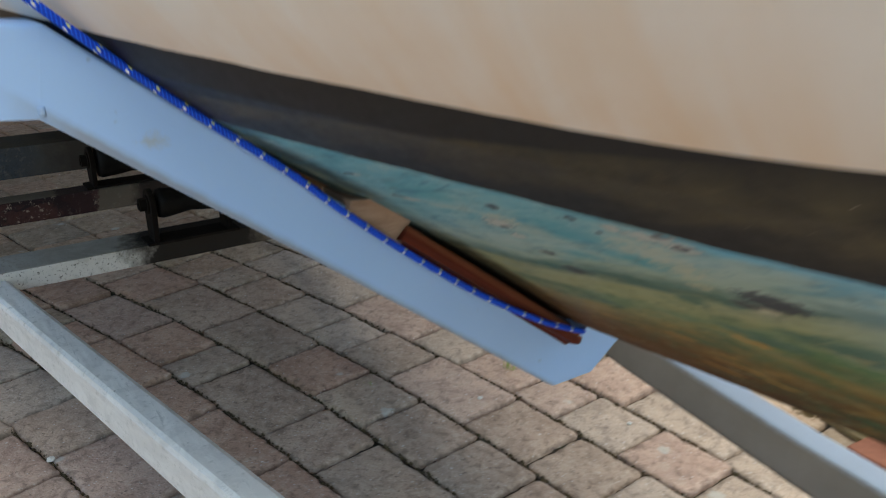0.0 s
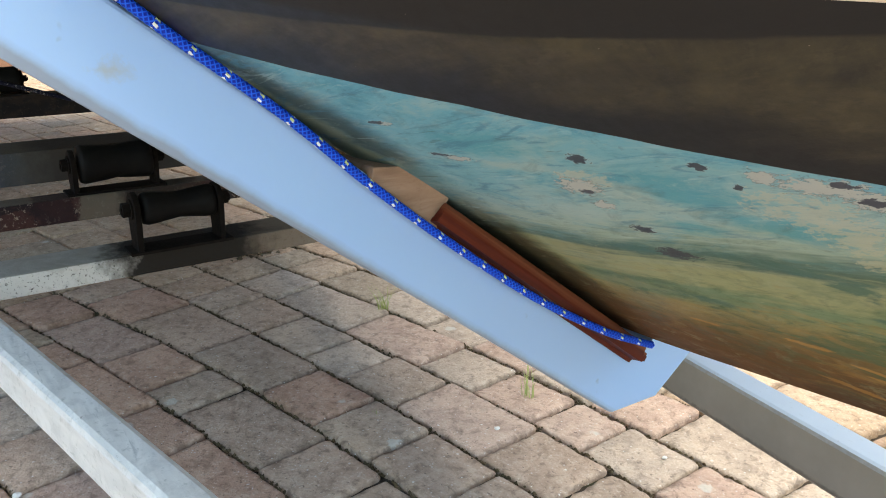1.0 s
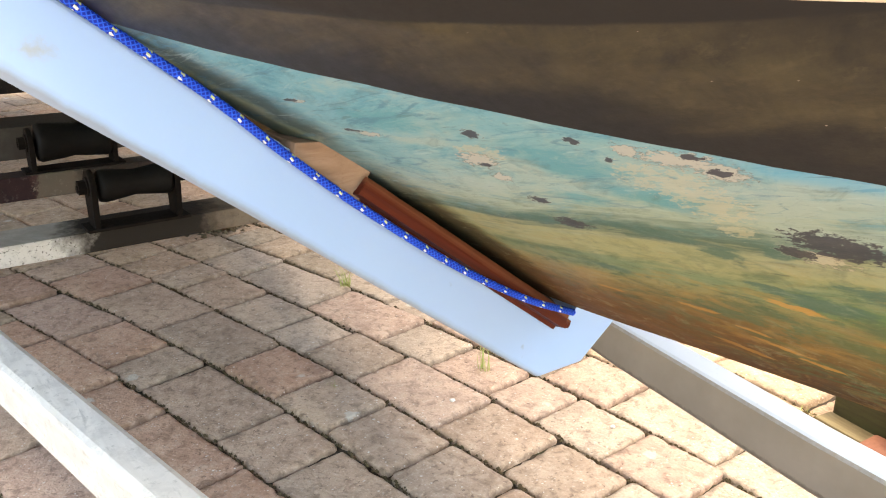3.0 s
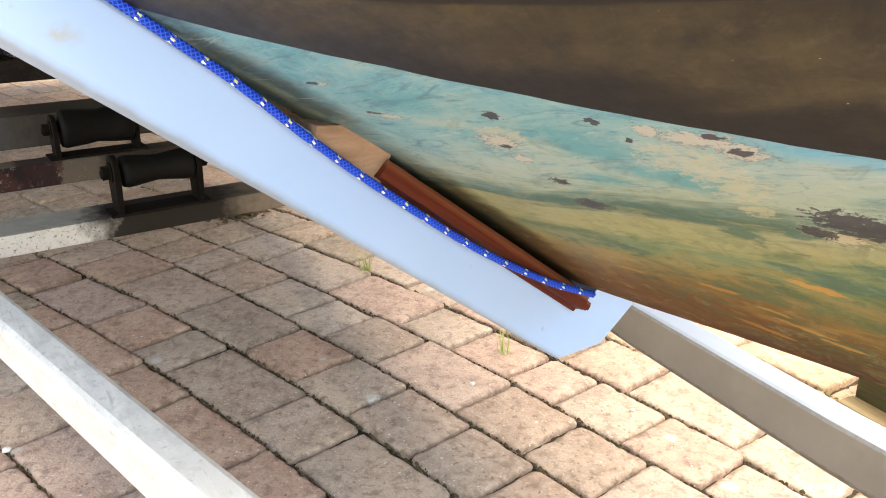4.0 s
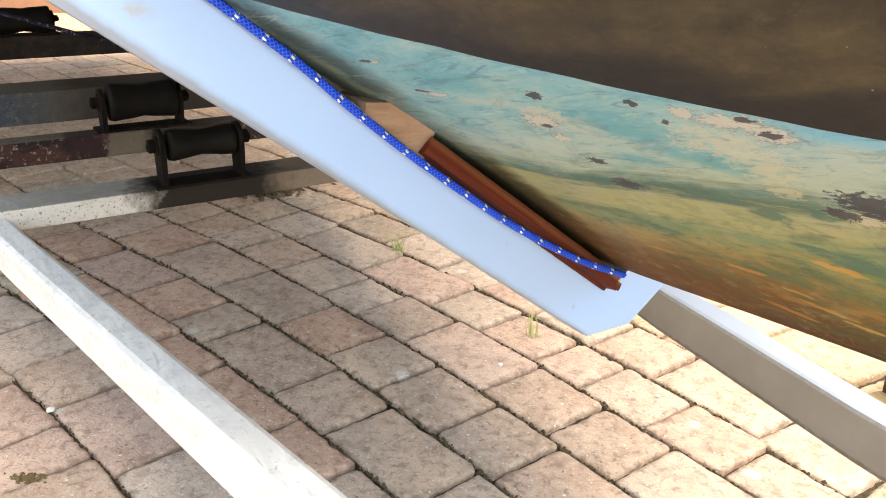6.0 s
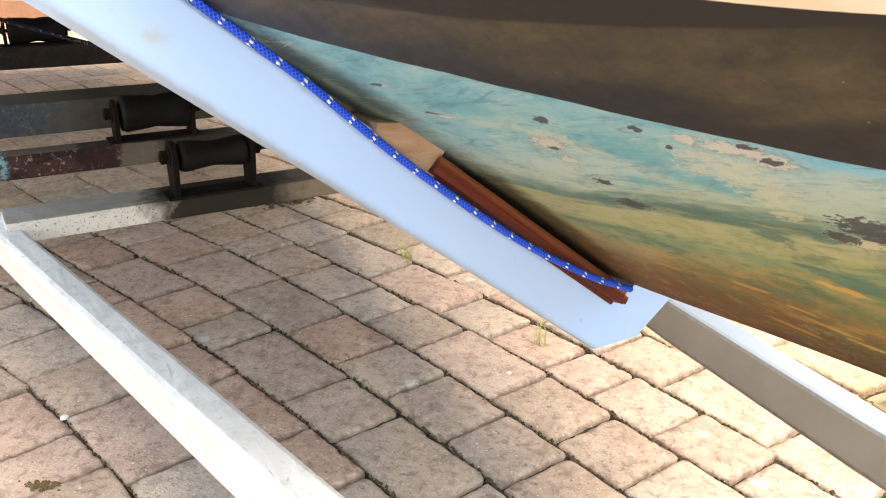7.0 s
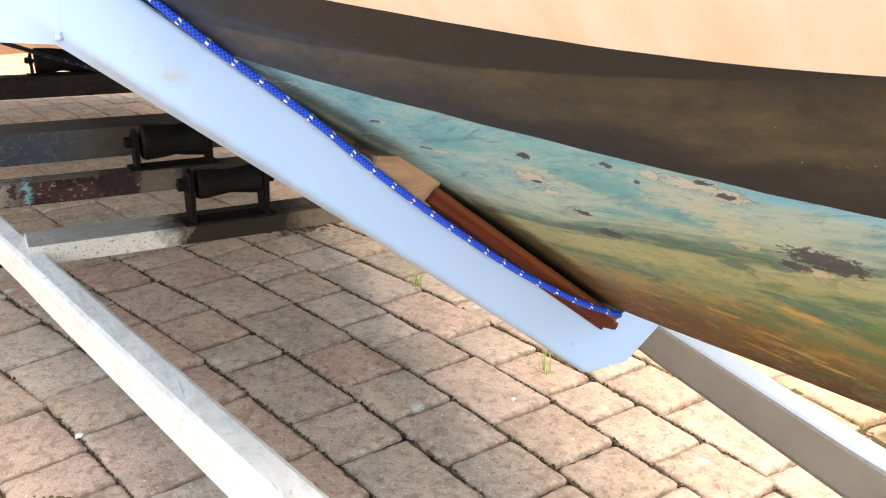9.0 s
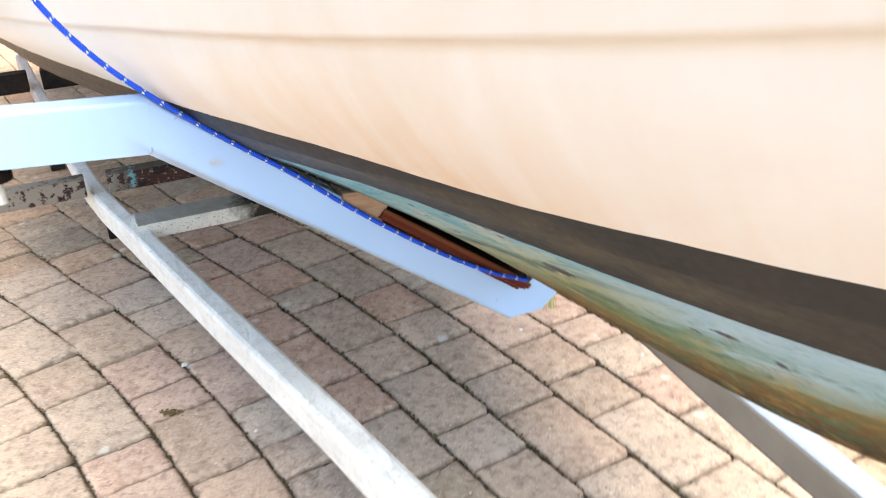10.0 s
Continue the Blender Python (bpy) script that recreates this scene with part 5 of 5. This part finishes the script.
def lay_paving():
    rng = random.Random(5)
    near, far = [], []
    for k in range(-30, 18):
        y0 = FIRST + k * COURSE
        cuts = list(JOINTS.get(k, [rng.uniform(-1.0, -0.8)]))
        while cuts[-1] < 3.4:
            cuts.append(cuts[-1] + rng.choice((0.14, 0.17, 0.19, 0.24)))
        while cuts[0] > -9.5:
            cuts.insert(0, cuts[0] - rng.choice((0.14, 0.17, 0.19, 0.24)))
        letters = TONES.get(k, "")
        first = cuts.index(JOINTS[k][0]) - 1 if k in JOINTS else 0
        for i, (x0, x1) in enumerate(zip(cuts, cuts[1:])):
            letter = letters[i - first] if 0 <= i - first < len(letters) else "mixed"
            cx = (x0 + x1) / 2
            wide = COURSE + bow(cx, k + 1) - bow(cx, k)
            cy = y0 + wide / 2 + bow(cx, k)
            lean = math.degrees(math.atan((bow(cx + 0.05, k) - bow(cx - 0.05, k)) / 0.1))
            item = (cx, cy, x1 - x0 - 0.0064, wide - 0.0064, rng.uniform(-0.004, 0.003), rng.uniform(-1.2, 1.2), rng.uniform(-1.3, 1.3), lean + rng.uniform(-0.8, 0.8), rng.random(), letter)
            (near if -2.75 < cx < 0.1 and -0.35 < cy < 1.95 else far).append(item)
    shared = {}
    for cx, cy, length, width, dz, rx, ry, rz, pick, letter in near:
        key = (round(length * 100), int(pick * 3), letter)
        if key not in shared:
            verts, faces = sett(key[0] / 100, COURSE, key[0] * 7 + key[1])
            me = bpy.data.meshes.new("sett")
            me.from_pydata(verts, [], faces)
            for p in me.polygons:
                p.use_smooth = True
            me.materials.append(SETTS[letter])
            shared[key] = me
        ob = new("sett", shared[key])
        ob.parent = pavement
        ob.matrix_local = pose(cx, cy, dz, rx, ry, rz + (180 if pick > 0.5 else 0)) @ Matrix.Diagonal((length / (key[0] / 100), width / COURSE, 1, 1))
    verts, faces = [], []
    for i, (cx, cy, length, width, dz, rx, ry, rz, pick, letter) in enumerate(far):
        m = pose(cx, cy, dz, rx, ry, rz)
        vs, fs = sett(length, width, i)
        base = len(verts)
        verts += [tuple(m @ Vector(v)) for v in vs]
        faces += [tuple(base + q for q in f) for f in fs]
    me = bpy.data.meshes.new("distant_setts")
    me.from_pydata(verts, [], faces)
    for p in me.polygons:
        p.use_smooth = True
    me.materials.append(M_PAVER_FAR)
    ob = new("distant_setts", me)
    ob.parent = pavement
    tagged(ob, kind="stuff")
    return len(near), len(far)


lay_paving()


def joint_moss():
    """Crumbs of moss, grit and dead leaf in the joints."""
    rng = random.Random(11)
    verts, faces = [], []
    for _ in range(7000):
        x, k = rng.uniform(-2.6, -0.2), rng.randrange(-6, 7)
        y = FIRST + k * COURSE + bow(x, k) + rng.gauss(0, 0.0035)
        r, z = rng.uniform(0.0015, 0.0045), rng.uniform(-0.009, -0.002)
        base = len(verts)
        for i in range(5):
            a = 6.283 * i / 5 + rng.uniform(-0.4, 0.4)
            verts.append((x + 1.6 * r * math.cos(a), y + r * math.sin(a), z - 0.002))
        verts.append((x, y, z + r * rng.uniform(0.4, 1.1)))
        faces += [(base + i, base + (i + 1) % 5, base + 5) for i in range(5)]
    for _ in range(900):
        x, y = rng.gauss(-2.55, 0.05), rng.gauss(1.43, 0.055)
        r, z = rng.uniform(0.003, 0.010), 0.002
        base = len(verts)
        for i in range(5):
            a = 6.283 * i / 5 + rng.uniform(-0.4, 0.4)
            verts.append((x + 1.6 * r * math.cos(a), y + r * math.sin(a), z + rng.uniform(-0.002, 0.004)))
        verts.append((x, y, z + r * rng.uniform(0.4, 1.4)))
        faces += [(base + i, base + (i + 1) % 5, base + 5) for i in range(5)]
    me = bpy.data.meshes.new("joint_moss")
    me.from_pydata(verts, [], faces)
    me.materials.append(M_MOSS)
    return tagged(new("joint_moss", me), "crumbs of brown moss and grit in the paving joints", "moss", kind="stuff")


joint_moss()
tuft(-1.773, 1.402, 26, 0.105, 1)
tuft(-1.162, 1.319, 10, 0.105, 2)
tuft(-0.580, 1.655, 24, 0.028, 3)
tuft(-1.330, 1.030, 9, 0.030, 4)


def pebble(x, y, size, seed):
    """A small white chip of stone."""
    rng = random.Random(seed)
    bm = bmesh.new()
    bmesh.ops.create_icosphere(bm, subdivisions=2, radius=size)
    for v in bm.verts:
        v.co *= 1.0 + 0.35 * noise.noise(v.co * (1.3 / size) + Vector((seed, 0, 0)))
        v.co.z *= 0.55
    ob = part("pebble", bm, M_CHIP)
    ob.matrix_world = pose(x, y, 0.35 * size, 0, 0, rng.uniform(0, 360))
    return tagged(ob, "small white stone chip lying on the paving", "pebble", "chips on the paving")


for k, (x, y, size) in enumerate(((-1.517, 0.384, 0.008), (-1.109, 1.173, 0.006), (-1.214, 0.936, 0.005), (-1.128, 0.430, 0.005), (-0.820, 1.330, 0.005))):
    pebble(x, y, size, k + 1)


def moss_clump(x, y, spread, seed):
    """A low pad of dry brown moss, torn into crumbs."""
    rng = random.Random(seed)
    verts, faces = [], []
    for _ in range(70):
        px, py, r = rng.gauss(0, spread), rng.gauss(0, 0.45 * spread), rng.uniform(0.0015, 0.0045)
        base = len(verts)
        for i in range(5):
            a = 6.283 * i / 5 + rng.uniform(-0.5, 0.5)
            verts.append((px + 1.5 * r * math.cos(a), py + r * math.sin(a), 0.0))
        verts.append((px, py, r * rng.uniform(0.6, 1.6)))
        faces += [(base + i, base + (i + 1) % 5, base + 5) for i in range(5)]
    me = bpy.data.meshes.new("moss_clump")
    me.from_pydata(verts, [], faces)
    me.materials.append(M_DRYMOSS)
    ob = new("moss_clump", me)
    ob.matrix_world = pose(x, y, 0.001, 0, 0, 40)
    return tagged(ob, "torn clump of dry brown moss on a sett", "moss", "moss on the paving")


moss_clump(-1.325, 0.295, 0.016, 1)
moss_clump(-0.585, 1.640, 0.018, 2)
moss_clump(-0.755, 1.700, 0.008, 3)
